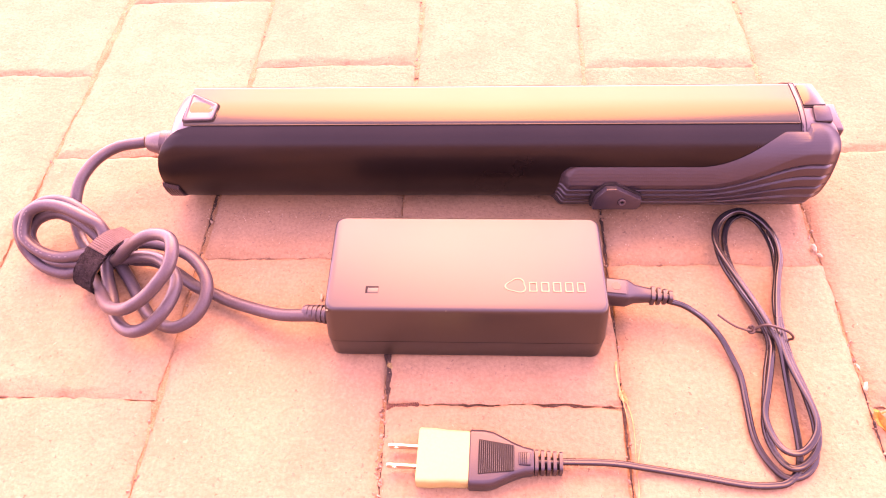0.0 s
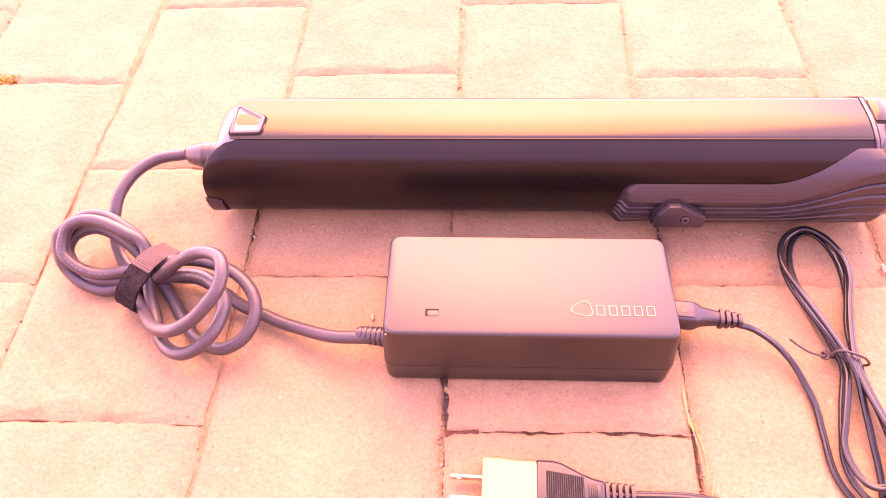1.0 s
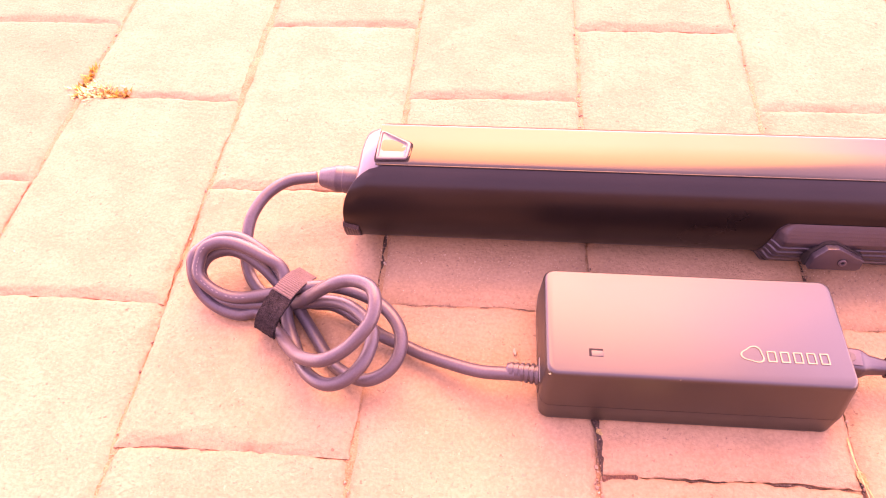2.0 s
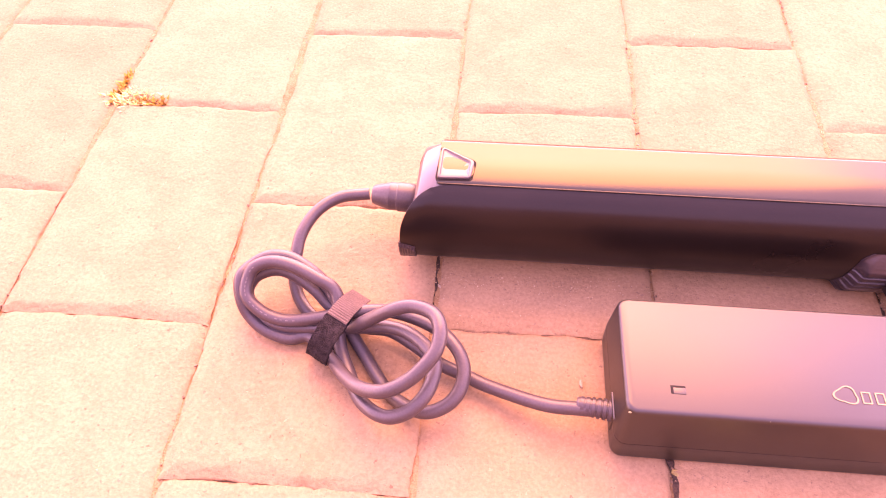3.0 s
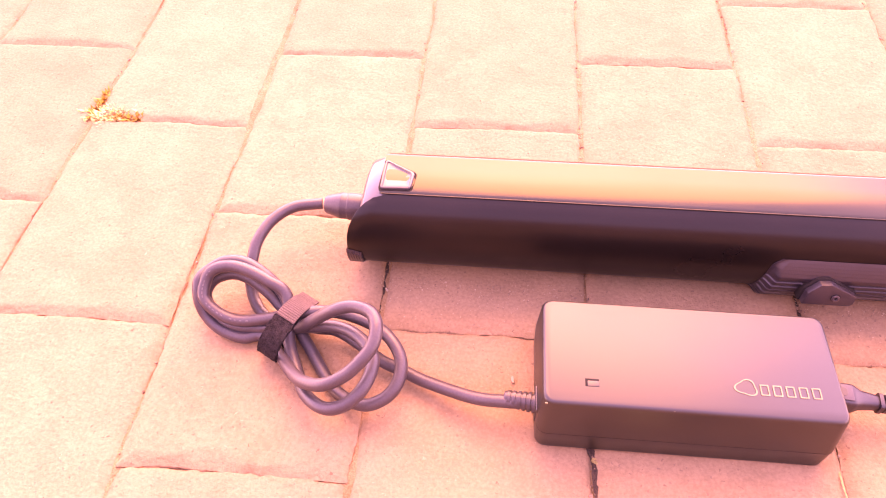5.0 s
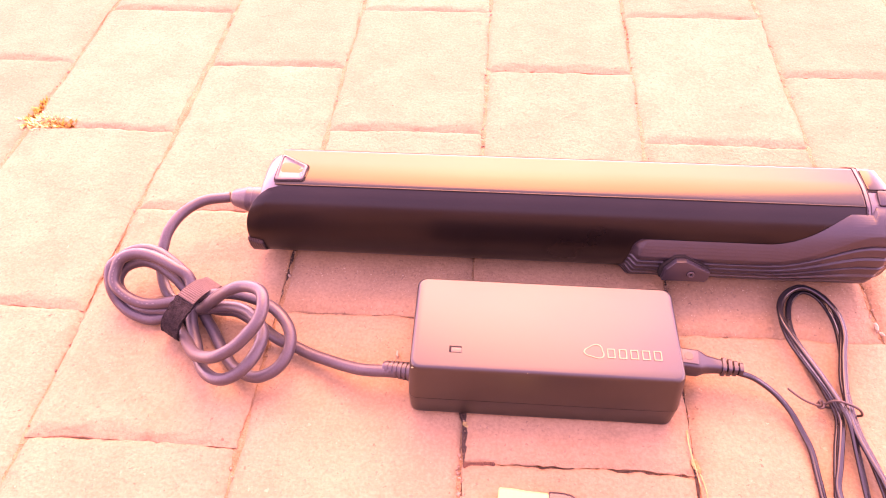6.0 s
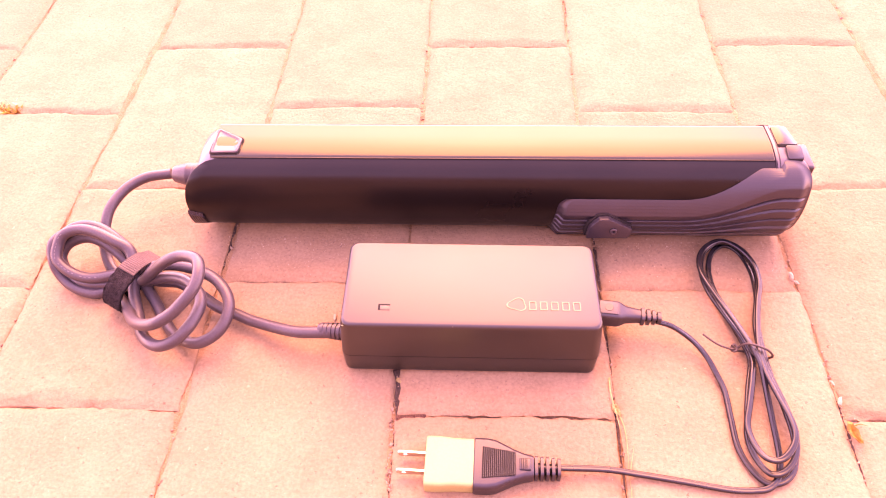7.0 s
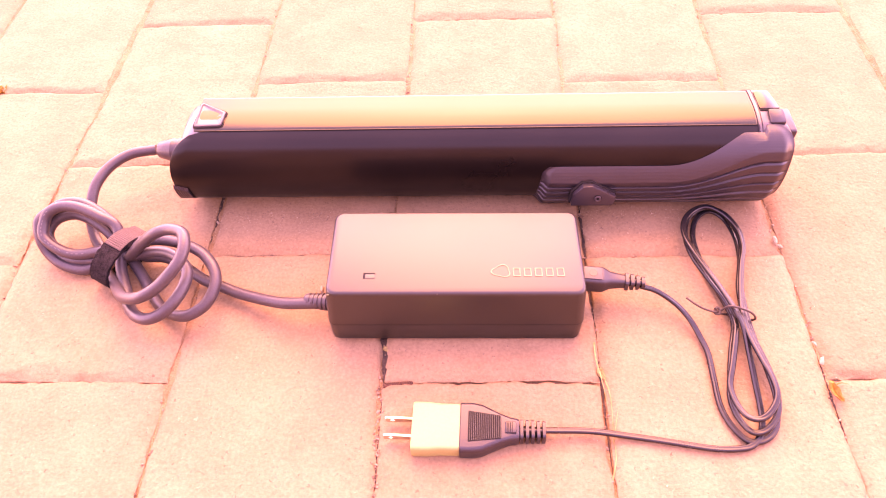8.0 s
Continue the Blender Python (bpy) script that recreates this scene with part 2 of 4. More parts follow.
def pack_shell():
    """The flanks and belly with rounded front corners at the plug end."""
    steps, count = 64, 48
    bm = bmesh.new()
    rows = []
    for k in range(steps + 1):
        s = RUN[-1] * (1 - abs(2 * k / steps - 1))
        side = -1 if k < steps / 2 else 1
        r = 0.042
        left = -0.1325 - 0.0290 * math.sqrt(1 - (1 - min(s, r) / r) ** 2)
        if side > 0:
            left = -0.1370 - 0.0080 * smoothstep(s / 0.045)
        z = flank(s)[1]
        left += 0.005 * smoothstep((0.014 - z) / 0.014)
        row = []
        for off, x in [(-0.0022, left + 0.0008), (-0.0004, left), (0.0, left + 0.0005)]:
            y, zz = flank(s, off)
            row.append(bm.verts.new((x - BX, side * (y - (tuck(s) if side > 0 else 0)), zz - (sag(s) if side > 0 else 0))))
        for i in range(1, count + 1):
            y, zz = flank(s)
            x = left + 0.0005 + (0.262 - left) * i / count
            row.append(bm.verts.new((x - BX, side * (y - (tuck(s) if side > 0 else 0)), zz - (sag(s) if side > 0 else 0))))
        rows.append(row)
    for a, b in zip(rows, rows[1:]):
        for i in range(len(a) - 1):
            bm.faces.new((a[i], a[i + 1], b[i + 1], b[i]))
    return bm


part("shell", pack_shell(), BLACK_ANODISED, battery, "satin black rounded side shell", 50)


def pack_cover():
    bm = bmesh.new()
    rows = []
    for i in range(33):
        dy = BACK + 0.0004 - (BACK + 0.0198) * i / 32
        z = dome(dy) + 0.0007 - (0.0007 if i in (0, 32) else 0)
        rows.append([bm.verts.new((x - BX, dy, z - (0.002 if x in (-0.1396, 0.2546) else 0)))
                     for x in (-0.1396, -0.1392, -0.10, 0.0, 0.10, 0.20, 0.2542, 0.2546)])
    for a, b in zip(rows, rows[1:]):
        for i in range(len(a) - 1):
            bm.faces.new((a[i], a[i + 1], b[i + 1], b[i]))
    return bm


part("top_cover", pack_cover(), TOP_COVER, battery, "flat satin grey top cover with a sharp crease", 40)


EDGE = [Vector((x - BX, -0.0193, TOP + 0.0003)) for x in (-0.1385, 0.0, 0.12, 0.2545)]
part("cover_edge", sweep(EDGE, circle(0.00045, 8)), TOP_COVER, battery, "thin bright metal edge of the cover", 60)


def pack_end_left():
    """The slanted plastic end cap behind the shell's rounded corner."""
    def end(z):
        return -0.1490 - 0.0100 * min(1.0, max(0.0, (0.074 - z) / 0.036))
    rings = []
    for t, off, push in ((0.0, -0.0012, 0), (0.5, -0.0014, 0), (0.97, -0.0020, 0), (1.0, -0.0024, -0.0002), (1.0, -0.0034, -0.0006), (1.0, -0.0085, -0.0008), (1.0, -0.0090, 0.0003)):
        rings.append([(-0.130 + (end(z) + 0.004 * smoothstep(y / 0.034) + 0.130) * t + push - BX, y, z - 0.0065 * t * t * max(0.0, (z - 0.030) / 0.044)) for y, z in closed_section(off)])
    return loft(rings)


cap = part("end_cap", pack_end_left(), CAP_GREY, battery, "grey plastic slanted end cap", 40)


def inset(outline, d):
    cx = sum(p[0] for p in outline) / len(outline)
    cy = sum(p[1] for p in outline) / len(outline)
    return [(cx + (x - cx) * (1 - d / math.hypot(x - cx, y - cy)), cy + (y - cy) * (1 - d / math.hypot(x - cx, y - cy))) for x, y in outline]


def soft_corners(corners, r, n=4):
    """A polygon with each corner rounded by a short curve."""
    out = []
    for i, c in enumerate(corners):
        c, p, q = Vector(c), Vector(corners[i - 1]), Vector(corners[(i + 1) % len(corners)])
        a, b = c + (p - c).normalized() * r, c + (q - c).normalized() * r
        for k in range(n + 1):
            t = k / n
            out.append(tuple((1 - t) ** 2 * a + 2 * t * (1 - t) * c + t * t * b))
    return out


def on_dome(x, y):
    return dome(y) + 0.0007


LATCH = soft_corners([(-0.1388 - BX, 0.0085), (-0.1168 - BX, -0.0035), (-0.1188 - BX, -0.0172), (-0.1402 - BX, -0.0178)], 0.0026)
latch = part("latch", slab(inset(LATCH, -0.0003), -0.0010, 0.00025, 0, on_dome), GAP, battery, "dark gap round the release latch")


def latch_frame():
    """A raised rim round a dished floor."""
    fore, aft = on_dome(0, -0.0150), on_dome(0, 0.0060)

    def ring(d, z):
        return [(x, y, z + (on_dome(x, y) if d < 0.004 else fore + (aft - fore) * (y + 0.0150) / 0.0210)) for x, y in inset(LATCH, d)]
    return loft([ring(0.0011, 0.0002), ring(0.0012, 0.0013), ring(0.0016, 0.0016), ring(0.0027, 0.0016), ring(0.0033, 0.0007),
                 ring(0.0042, 0.0008), ring(0.0060, 0.0007)])


part("latch_frame", latch_frame(), CAP_GREY, latch, "grey dished latch button", 30)


def foot_pad():
    """A small ribbed rubber foot under the plug end."""
    rings = []
    for i in range(13):
        x = -0.1625 + 0.0100 * i / 12
        swell = 0.0006 if i % 2 else 0.0
        rings.append([(x - BX, dy - swell * (0.6 if dy < 0 else -0.6), z) for dy, z in
                      ((-0.0362, 0.0335 - 0.0035 * i / 12), (-0.0376, 0.0310 - 0.0035 * i / 12), (-0.0370, 0.0250), (-0.0345, 0.0175), (-0.0290, 0.0115),
                       (-0.0200, 0.0090), (-0.0280, 0.0280))])
    return loft(rings)


part("foot_pad", foot_pad(), GREY_PLASTIC, battery, "ribbed dark foot pad", 25)


def pack_end_right():
    rings = []
    for x, off in ((0.2500, -0.0010), (0.2576, 0.0002), (0.2690, 0.0001), (0.2705, -0.0010), (0.2713, -0.0050), (0.2715, -0.0110)):
        rings.append([(x - BX + (0.0055 * smoothstep((0.064 - z) / 0.012) if x > 0.26 else 0), y, z) for y, z in closed_section(off)])
    return loft(rings)


head_cap = part("head_cap", pack_end_right(), CAP_GREY, battery, "grey plastic rounded head cap", 40)
ring_a = [[(x - BX, y, z) for y, z in closed_section(off)] for x, off in ((0.2551, 0.0002), (0.2552, 0.0007), (0.2555, 0.0007), (0.2556, 0.0002))]
ring_b = [[(x + 0.0028, y, z) for x, y, z in ring] for ring in ring_a]
part("seam_ring", loft(ring_b), GREY_PLASTIC, battery, "thin dark seam in the head", 40)
part("seam_ring", loft(ring_a), GREY_PLASTIC, battery, "thin seam ring between cover and head", 40)
button = part("power_button", block(0.0260, 0.0250, 0.0240, 0.0020, pose(0.2765 - BX, 0.0005, 0.0455)), GREY_PLASTIC, battery, "raised square button block")
TILE = soft_corners([(0.2586 - BX, 0.0132), (0.2586 - BX, -0.0066), (0.2722 - BX, -0.0066), (0.2690 - BX, 0.0132)], 0.0008, 3)
part("head_tile", slab(TILE, -0.0006, 0.0007, 0.0003, on_dome), TOP_COVER, head_cap, "satin metal tile on the head")
part("tile_gap", slab([(x - BX, y) for x, y in ((0.2584, -0.0079), (0.2722, -0.0079), (0.2722, -0.0065), (0.2584, -0.0065))], -0.0008, 0.0001, 0, on_dome), GAP, head_cap, "dark gap beside the tile")
PLATE = soft_corners([(0.2635 - BX, -0.0080), (0.2635 - BX, -0.0188), (0.2745 - BX, -0.0188), (0.2735 - BX, -0.0080)], 0.0015, 3)
part("button_plate", slab(PLATE, -0.0016, 0.0008, 0.0004, lambda x, y: on_dome(x, y) + 0.07 * (y + 0.0186)), GREY_PLASTIC, head_cap, "square dark plate on the head")
part("button_face", block(0.0020, 0.0180, 0.0160, 0.0008, pose(0.2898 - BX, 0.0005, 0.0450)), GAP, button, "dark button face")


def grip():
    """The raised locking lever on the flank, with flowing ridges."""
    high, low = run_at(0.0488), run_at(0.0095)
    wide, tall = 170, 150
    bm = bmesh.new()
    rows = []
    for i in range(wide + 1):
        u = i / wide
        row = []
        for j in range(tall + 1):
            f = j / tall
            left = 0.1092 - 0.0050 * f + 0.0050 * max(0.0, 1 - f / 0.16) ** 2
            right = 0.2665 + 0.0125 * math.sqrt(max(0.0, 1 - (1 - min(1, f / 0.22)) ** 2)) - 0.0015 * smoothstep((f - 0.78) / 0.3)
            x = left + (right - left) * u
            upper = high * (1 - smoothstep((x - 0.193) / 0.070) ** 1.3)
            s = upper + (low - upper) * f
            s += max(0.0, 0.0058 - upper) * (1 - smoothstep((x - 0.2595) / 0.0014)) * max(0.0, 1 - f / 0.16)
            rise = 0.0058 * min(1.0, f / 0.25) * smoothstep(u / 0.035) * (1 - 0.75 * smoothstep((u - 0.95) / 0.05))
            rise *= 1 - 0.6 * smoothstep((f - 0.93) / 0.07)
            if f > 0.25:
                wave = (f - 0.25) / 0.75 * 6.5
                rise -= 0.0014 * smoothstep((wave % 1.0 - 0.60) / 0.28) * (1 - smoothstep((wave % 1.0 - 0.90) / 0.10)) * smoothstep(u / 0.008) * (1 - smoothstep((u - 0.965) / 0.03))
            y, z = flank(s, 0.0004 + rise)
            row.append(bm.verts.new((x - BX, -y, z)))
        rows.append(row)
    for a, b in zip(rows, rows[1:]):
        for k in range(tall):
            bm.faces.new((a[k], a[k + 1], b[k + 1], b[k]))
    inner = []
    for row in (rows[0], rows[-1]):
        inner.append([bm.verts.new((v.co.x, v.co.y + 0.006, v.co.z)) for v in row])
        for k in range(tall):
            bm.faces.new((row[k], row[k + 1], inner[-1][k + 1], inner[-1][k]))
    return bm


lever = part("locking_lever", grip(), GREY_PLASTIC, battery, "curved black lever with flowing moulded ridges", 32)


def knob(grow=0.0, top=0.0084):
    """A tab with a flat peak that stands off the lever."""
    outline = soft_corners([(-0.0140, 0.0012), (-0.0078, 0.0080), (-0.0012, 0.0084), (0.0157, -0.0002), (0.0150, -0.0060), (0.0132, -0.0077), (-0.0156, -0.0077)], 0.0005, 2)
    bm = slab(inset(outline, -grow), -0.0030, top, 0.0009)
    bmesh.ops.transform(bm, matrix=pose(0.1445 - BX, -0.0425, 0.0305, 75), verts=bm.verts)
    return bm


tab = part("lever_tab", knob(), GREY_PLASTIC, lever, "seven-sided catch tab")
part("tab_recess", knob(0.0013, 0.0038), GAP, lever, "dark recess round the tab")
screw_rings = [(0.0, 0.0024), (0.0008, 0.0024), (0.0010, 0.0021), (0.0010, 0.0013), (0.0003, 0.0011)]
part("screw_ring", lathe([(0.0, 0.0029), (0.0004, 0.0029), (0.0005, 0.0026)], pose(0.1475 - BX, -0.0508, 0.0313) @ pose(0, 0, 0, 75) @ pose(0, 0, 0, 0, -90, 0), 18), GAP, lever, "dark ring round the screw")
part("tab_screw", lathe(screw_rings, pose(0.1475 - BX, -0.0510, 0.0313) @ pose(0, 0, 0, 75) @ pose(0, 0, 0, 0, -90, 0), 18), RUBBER, lever, "small round screw head")

# ---- charger ----
charger = thing("battery_charger", pose(0.0468, 0.1665, 0.0030, 0, 1.4, 0.8), "black plastic battery charger brick with a pale printed mark", "charger")


def charger_rings(steps):
    """A case half as rounded outlines, one above the other; the front leans back a little more than the rear."""
    return loft([[(x, y + 0.0014 * smoothstep((z - 0.020) / 0.022), z) for x, y in rounded(hx, hy, r)] for hx, hy, r, z in steps])


part("lower_shell", charger_rings([(0.0784, 0.0345, 0.004, 0.0), (0.0808, 0.0368, 0.005, 0.0006), (0.0820, 0.0381, 0.006, 0.0026), (0.0826, 0.0378, 0.006, 0.0183),
                                   (0.0814, 0.0366, 0.006, 0.0183)]), CHARGER_PLASTIC, charger, "lower half of the case")
upper = part("upper_shell", charger_rings([(0.0814, 0.0366, 0.006, 0.0188), (0.0826, 0.0378, 0.006, 0.0188), (0.0826, 0.0378, 0.006, 0.0192), (0.0815, 0.0342, 0.006, 0.0428),
                                           (0.0811, 0.0337, 0.006, 0.0443), (0.0804, 0.0330, 0.0055, 0.0453), (0.0792, 0.0318, 0.005, 0.0457)]),
             CHARGER_PLASTIC, charger, "upper half of the case", 40)
part("seam", charger_rings([(0.0817, 0.0369, 0.006, 0.0160), (0.0817, 0.0369, 0.006, 0.0200)]), GAP, charger, "dark seam between the case halves")
# dark block stands for shade along the recess's upper and left edges
led = part("indicator_recess", block(0.0076, 0.0048, 0.0012, 0.0003, pose(-0.0545, -0.0185, 0.04527)), GAP, upper, "small dark block painted as the indicator recess's shade")
part("indicator_window", block(0.0064, 0.0036, 0.0012, 0.0003, pose(-0.0539, -0.0191, 0.04537)), CHARGER_PLASTIC, led, "little rectangular light window")


def emblem():
    """A plain looped outline as the printed mark."""
    loop = []
    for i in range(40):
        a = 2 * math.pi * i / 40
        r = 0.0052 * (1 + 0.15 * math.cos(3 * a + 2.6))
        loop.append(Vector((1.15 * r * math.cos(a), 0.92 * r * math.sin(a), 0)))
    bm = loft([[p * k for p in loop] for k in (1.0, 0.86)], cap=False)
    made = bmesh.ops.extrude_face_region(bm, geom=bm.faces[:])
    bmesh.ops.translate(bm, vec=(0, 0, 0.0001), verts=[v for v in made["geom"] if isinstance(v, bmesh.types.BMVert)])
    bmesh.ops.transform(bm, matrix=pose(0.0289, -0.0150, 0.04585), verts=bm.verts)
    return bm


part("printed_emblem", emblem(), PRINT, upper, "pale looped outline print", 0)


def printed_frame(w, h):
    """A thin hollow bar of print."""
    rings = [[(x, y, z) for x, y in rounded(hx, hy, 0.0004, 2)] for hx, hy, z in ((w, h, 0.0), (w, h, 0.0001), (w - 0.0007, h - 0.0007, 0.0001), (w - 0.0007, h - 0.0007, 0.0))]
    return loft(rings, cap=False)


for i in range(5):
    bm = printed_frame(0.0024, 0.0033)
    bmesh.ops.transform(bm, matrix=pose(0.0386 + 0.0069 * i, -0.0158, 0.04585), verts=bm.verts)
    part("printed_bar", bm, PRINT, upper, "pale printed bar", 0)
chips = random.Random(3)
for i in range(7):
    x = -0.0794 if i == 0 else chips.uniform(-0.025, 0.004)
    bm = bmesh.new()
    bmesh.ops.create_icosphere(bm, subdivisions=1, radius=0.0005 if i else 0.0009)
    bmesh.ops.transform(bm, matrix=pose(x, -0.0318, 0.0446 + chips.uniform(-0.0008, 0.0004)) @ Matrix.Diagonal((chips.uniform(0.6, 1.4), 0.6, 0.6, 1)), verts=bm.verts)
    part("edge_chip", bm, PRINT, upper, "pale worn chip on the edge", 0)

# ---- output cable of the charger ----
FROM_CONNECTOR = [(-0.1870, 0.2815, 0.0340), (-0.2060, 0.2770, 0.0340), (-0.2190, 0.2650, 0.0330), (-0.2260, 0.2490, 0.0300), (-0.2280, 0.2360, 0.0240),
                  (-0.2290, 0.2270, 0.0160), (-0.2250, 0.2150, 0.0090), (-0.2150, 0.2030, 0.0070), (-0.2010, 0.1950, 0.0080)]
LOOP_HIGH = [(-0.1850, 0.1880, 0.0200), (-0.1720, 0.1860, 0.0340), (-0.1580, 0.1860, 0.0460), (-0.1460, 0.1860, 0.0510), (-0.1340, 0.1800, 0.0550),
             (-0.1290, 0.1700, 0.0560), (-0.1300, 0.1590, 0.0530), (-0.1370, 0.1500, 0.0480), (-0.1460, 0.1440, 0.0420), (-0.1580, 0.1410, 0.0360),
             (-0.1720, 0.1460, 0.0280), (-0.1830, 0.1560, 0.0200), (-0.1950, 0.1710, 0.0120)]
LEFT_LOW = [(-0.2110, 0.1860, 0.0090), (-0.2240, 0.1840, 0.0085), (-0.2390, 0.1880, 0.0100), (-0.2500, 0.1950, 0.0140), (-0.2550, 0.2020, 0.0220),
            (-0.2560, 0.2120, 0.0300), (-0.2510, 0.2210, 0.0310), (-0.2410, 0.2270, 0.0330), (-0.2280, 0.2270, 0.0325), (-0.2130, 0.2200, 0.0290), (-0.2010, 0.2110, 0.0220)]
LOOP_WIDE = [(-0.1860, 0.1890, 0.0120), (-0.1780, 0.1790, 0.0080), (-0.1670, 0.1640, 0.0070), (-0.1570, 0.1520, 0.0080), (-0.1450, 0.1440, 0.0110),
             (-0.1340, 0.1410, 0.0140), (-0.1230, 0.1450, 0.0180), (-0.1170, 0.1530, 0.0220), (-0.1160, 0.1640, 0.0250), (-0.1210, 0.1750, 0.0270),
             (-0.1320, 0.1860, 0.0270), (-0.1480, 0.1940, 0.0260), (-0.1650, 0.1980, 0.0250), (-0.1820, 0.1960, 0.0250)]
LEFT_HIGH = [(-0.2030, 0.1930, 0.0210), (-0.2220, 0.1910, 0.0180), (-0.2340, 0.1920, 0.0190), (-0.2440, 0.1960, 0.0220), (-0.2510, 0.2020, 0.0260),
             (-0.2510, 0.2100, 0.0310), (-0.2470, 0.2160, 0.0360), (-0.2370, 0.2190, 0.0385), (-0.2240, 0.2170, 0.0390), (-0.2080, 0.2110, 0.0360), (-0.1950, 0.2040, 0.0300)]
LOOP_MID = [(-0.1910, 0.1800, 0.0150), (-0.1830, 0.1630, 0.0130), (-0.1740, 0.1460, 0.0160), (-0.1640, 0.1360, 0.0210), (-0.1540, 0.1320, 0.0240),
            (-0.1440, 0.1340, 0.0280), (-0.1360, 0.1410, 0.0320), (-0.1320, 0.1510, 0.0340), (-0.1320, 0.1620, 0.0350), (-0.1390, 0.1720, 0.0340),
            (-0.1500, 0.1810, 0.0310), (-0.1630, 0.1860, 0.0270), (-0.1790, 0.1880, 0.0210)]
LEFT_INNER = [(-0.2090, 0.1900, 0.0130), (-0.2270, 0.1900, 0.0120), (-0.2400, 0.1940, 0.0120), (-0.2500, 0.2020, 0.0140), (-0.2540, 0.2100, 0.0190),
              (-0.2490, 0.2180, 0.0240), (-0.2370, 0.2220, 0.0260), (-0.2240, 0.2190, 0.0250), (-0.2110, 0.2120, 0.0210), (-0.2000, 0.2040, 0.0150)]
TO_CHARGER = [(-0.1810, 0.1940, 0.0120), (-0.1630, 0.1920, 0.0120), (-0.1470, 0.1840, 0.0110), (-0.1310, 0.1740, 0.0090), (-0.1160, 0.1680, 0.0085),
              (-0.1010, 0.1610, 0.0100), (-0.0720, 0.1500, 0.0160), (-0.0530, 0.1475, 0.0190), (-0.0360, 0.1470, 0.0205)]
ROUTE = FROM_CONNECTOR + LOOP_HIGH + LEFT_LOW + LOOP_WIDE + LEFT_HIGH + LOOP_MID + LEFT_INNER + TO_CHARGER
TO_LOCAL = charger.matrix_basis.inverted()


def local(bm, m=TO_LOCAL):
    bmesh.ops.transform(bm, matrix=m, verts=bm.verts)
    return bm


cable = part("output_cable", local(sweep(glide(ROUTE, 7), circle(0.0040, 14))), RUBBER, charger, "thick grey rubber cable bundled in loops", 60)
RELIEF = pose(-0.0330, 0.1468, 0.0207, 0, 4, 172)
steps = [(0.0, 0.0062)]
for i in range(6):
    steps += [(0.0016 + 0.0030 * i, 0.0060 - 0.0002 * i), (0.0034 + 0.0030 * i, 0.0060 - 0.0002 * i), (0.0035 + 0.0030 * i, 0.0050 - 0.0001 * i), (0.0045 + 0.0030 * i, 0.0050 - 0.0001 * i)]
part("strain_relief", local(lathe([(x, r * 1.02) for x, r in steps + [(0.0205, 0.0040)]], RELIEF, 18)), RUBBER, cable, "ribbed strain relief", 30)
part("outlet_plate", local(block(0.0020, 0.0160, 0.0150, 0.0008, pose(-0.0347, 0.1468, 0.0205, 0, 1.4, 1.3))), CHARGER_PLASTIC, charger, "square cable outlet plate")
part("connector", local(lathe([(0.0, 0.0078), (0.002, 0.0086), (0.0105, 0.0088), (0.0110, 0.0084), (0.0150, 0.0084), (0.0155, 0.0086), (0.0190, 0.0076), (0.0255, 0.0060),
                               (0.0268, 0.0052), (0.0270, 0.0040)], pose(-0.1560, 0.2795, 0.0340, 0, 0, 176.5) @ Matrix.Diagonal((1.06, 1.10, 1.10, 1)), 28)), RUBBER, cable, "round grey charging connector", 30)


def cable_print(n):
    """Faded markings along the cable, as plain bars."""
    line = glide(LEFT_HIGH, 7)
    k = 6 + 2 * n
    p, way = line[k], (line[k + 1] - line[k]).normalized()
    face = (Vector((0.08, -0.22, 0.34))).normalized()
    face = (face - way * face.dot(way)).normalized()
    m = Matrix.Translation(p + face * 0.0040) @ Matrix((way, face.cross(way), face)).transposed().to_4x4()
    return block(0.0015, 0.0006, 0.0002, 0.00005, m, 1)


for n in range(0, 19):
    if n % 6 != 4:
        part("cable_marking", local(cable_print(n)), FADED, cable, "faded pale marking", 0)

# ---- strap round the cable bundle ----
strap = thing("cable_strap", pose(-0.1935, 0.1880, 0.0170), "dark hook and loop strap wrapped round the grey cable bundle", "cable strap")


def band(a0, a1, off, thick, half, fuzz=0.0, flare=0.0, weave=0.0):
    axis = Vector((0.90, -0.42, -0.22)).normalized()
    across = Vector((0.34, 0.94, 0.0)).normalized()
    across = (across - axis * across.dot(axis)).normalized()
    up = axis.cross(across)
    up = up if up.z > 0 else -up
    rnd, rings = random.Random(5), []
    for i in range(41):
        a = radians(a0 + (a1 - a0) * i / 40)
        grow = flare * max(0.0, 1 - i / 8)
        ru, rv = 0.0195 + off + grow, 0.0150 + off + grow
        ring = []
        for w, h in [(-half + 2 * half * k / 12, thick) for k in range(13)] + [(half - 2 * half * k / 12, 0.0) for k in range(13)]:
            h2 = h + (rnd.uniform(0, fuzz) + weave * (i % 2) if h > 0 else 0)
            ring.append(across * math.cos(a) * (ru + h2) + up * math.sin(a) * (rv + h2) + axis * (w + rnd.uniform(-fuzz, fuzz) * 0.5))
        rings.append(ring)
    return loft(rings)


part("loop_side", band(78, 372, 0.0, 0.0022, 0.0070, 0.0007), FUZZ, strap, "fuzzy black loop side", 20)
part("hook_side", band(14, 96, 0.0022, 0.0010, 0.0066, 0.0, 0.003, 0.0004), WEBBING, strap, "worn brownish webbing side", 40)

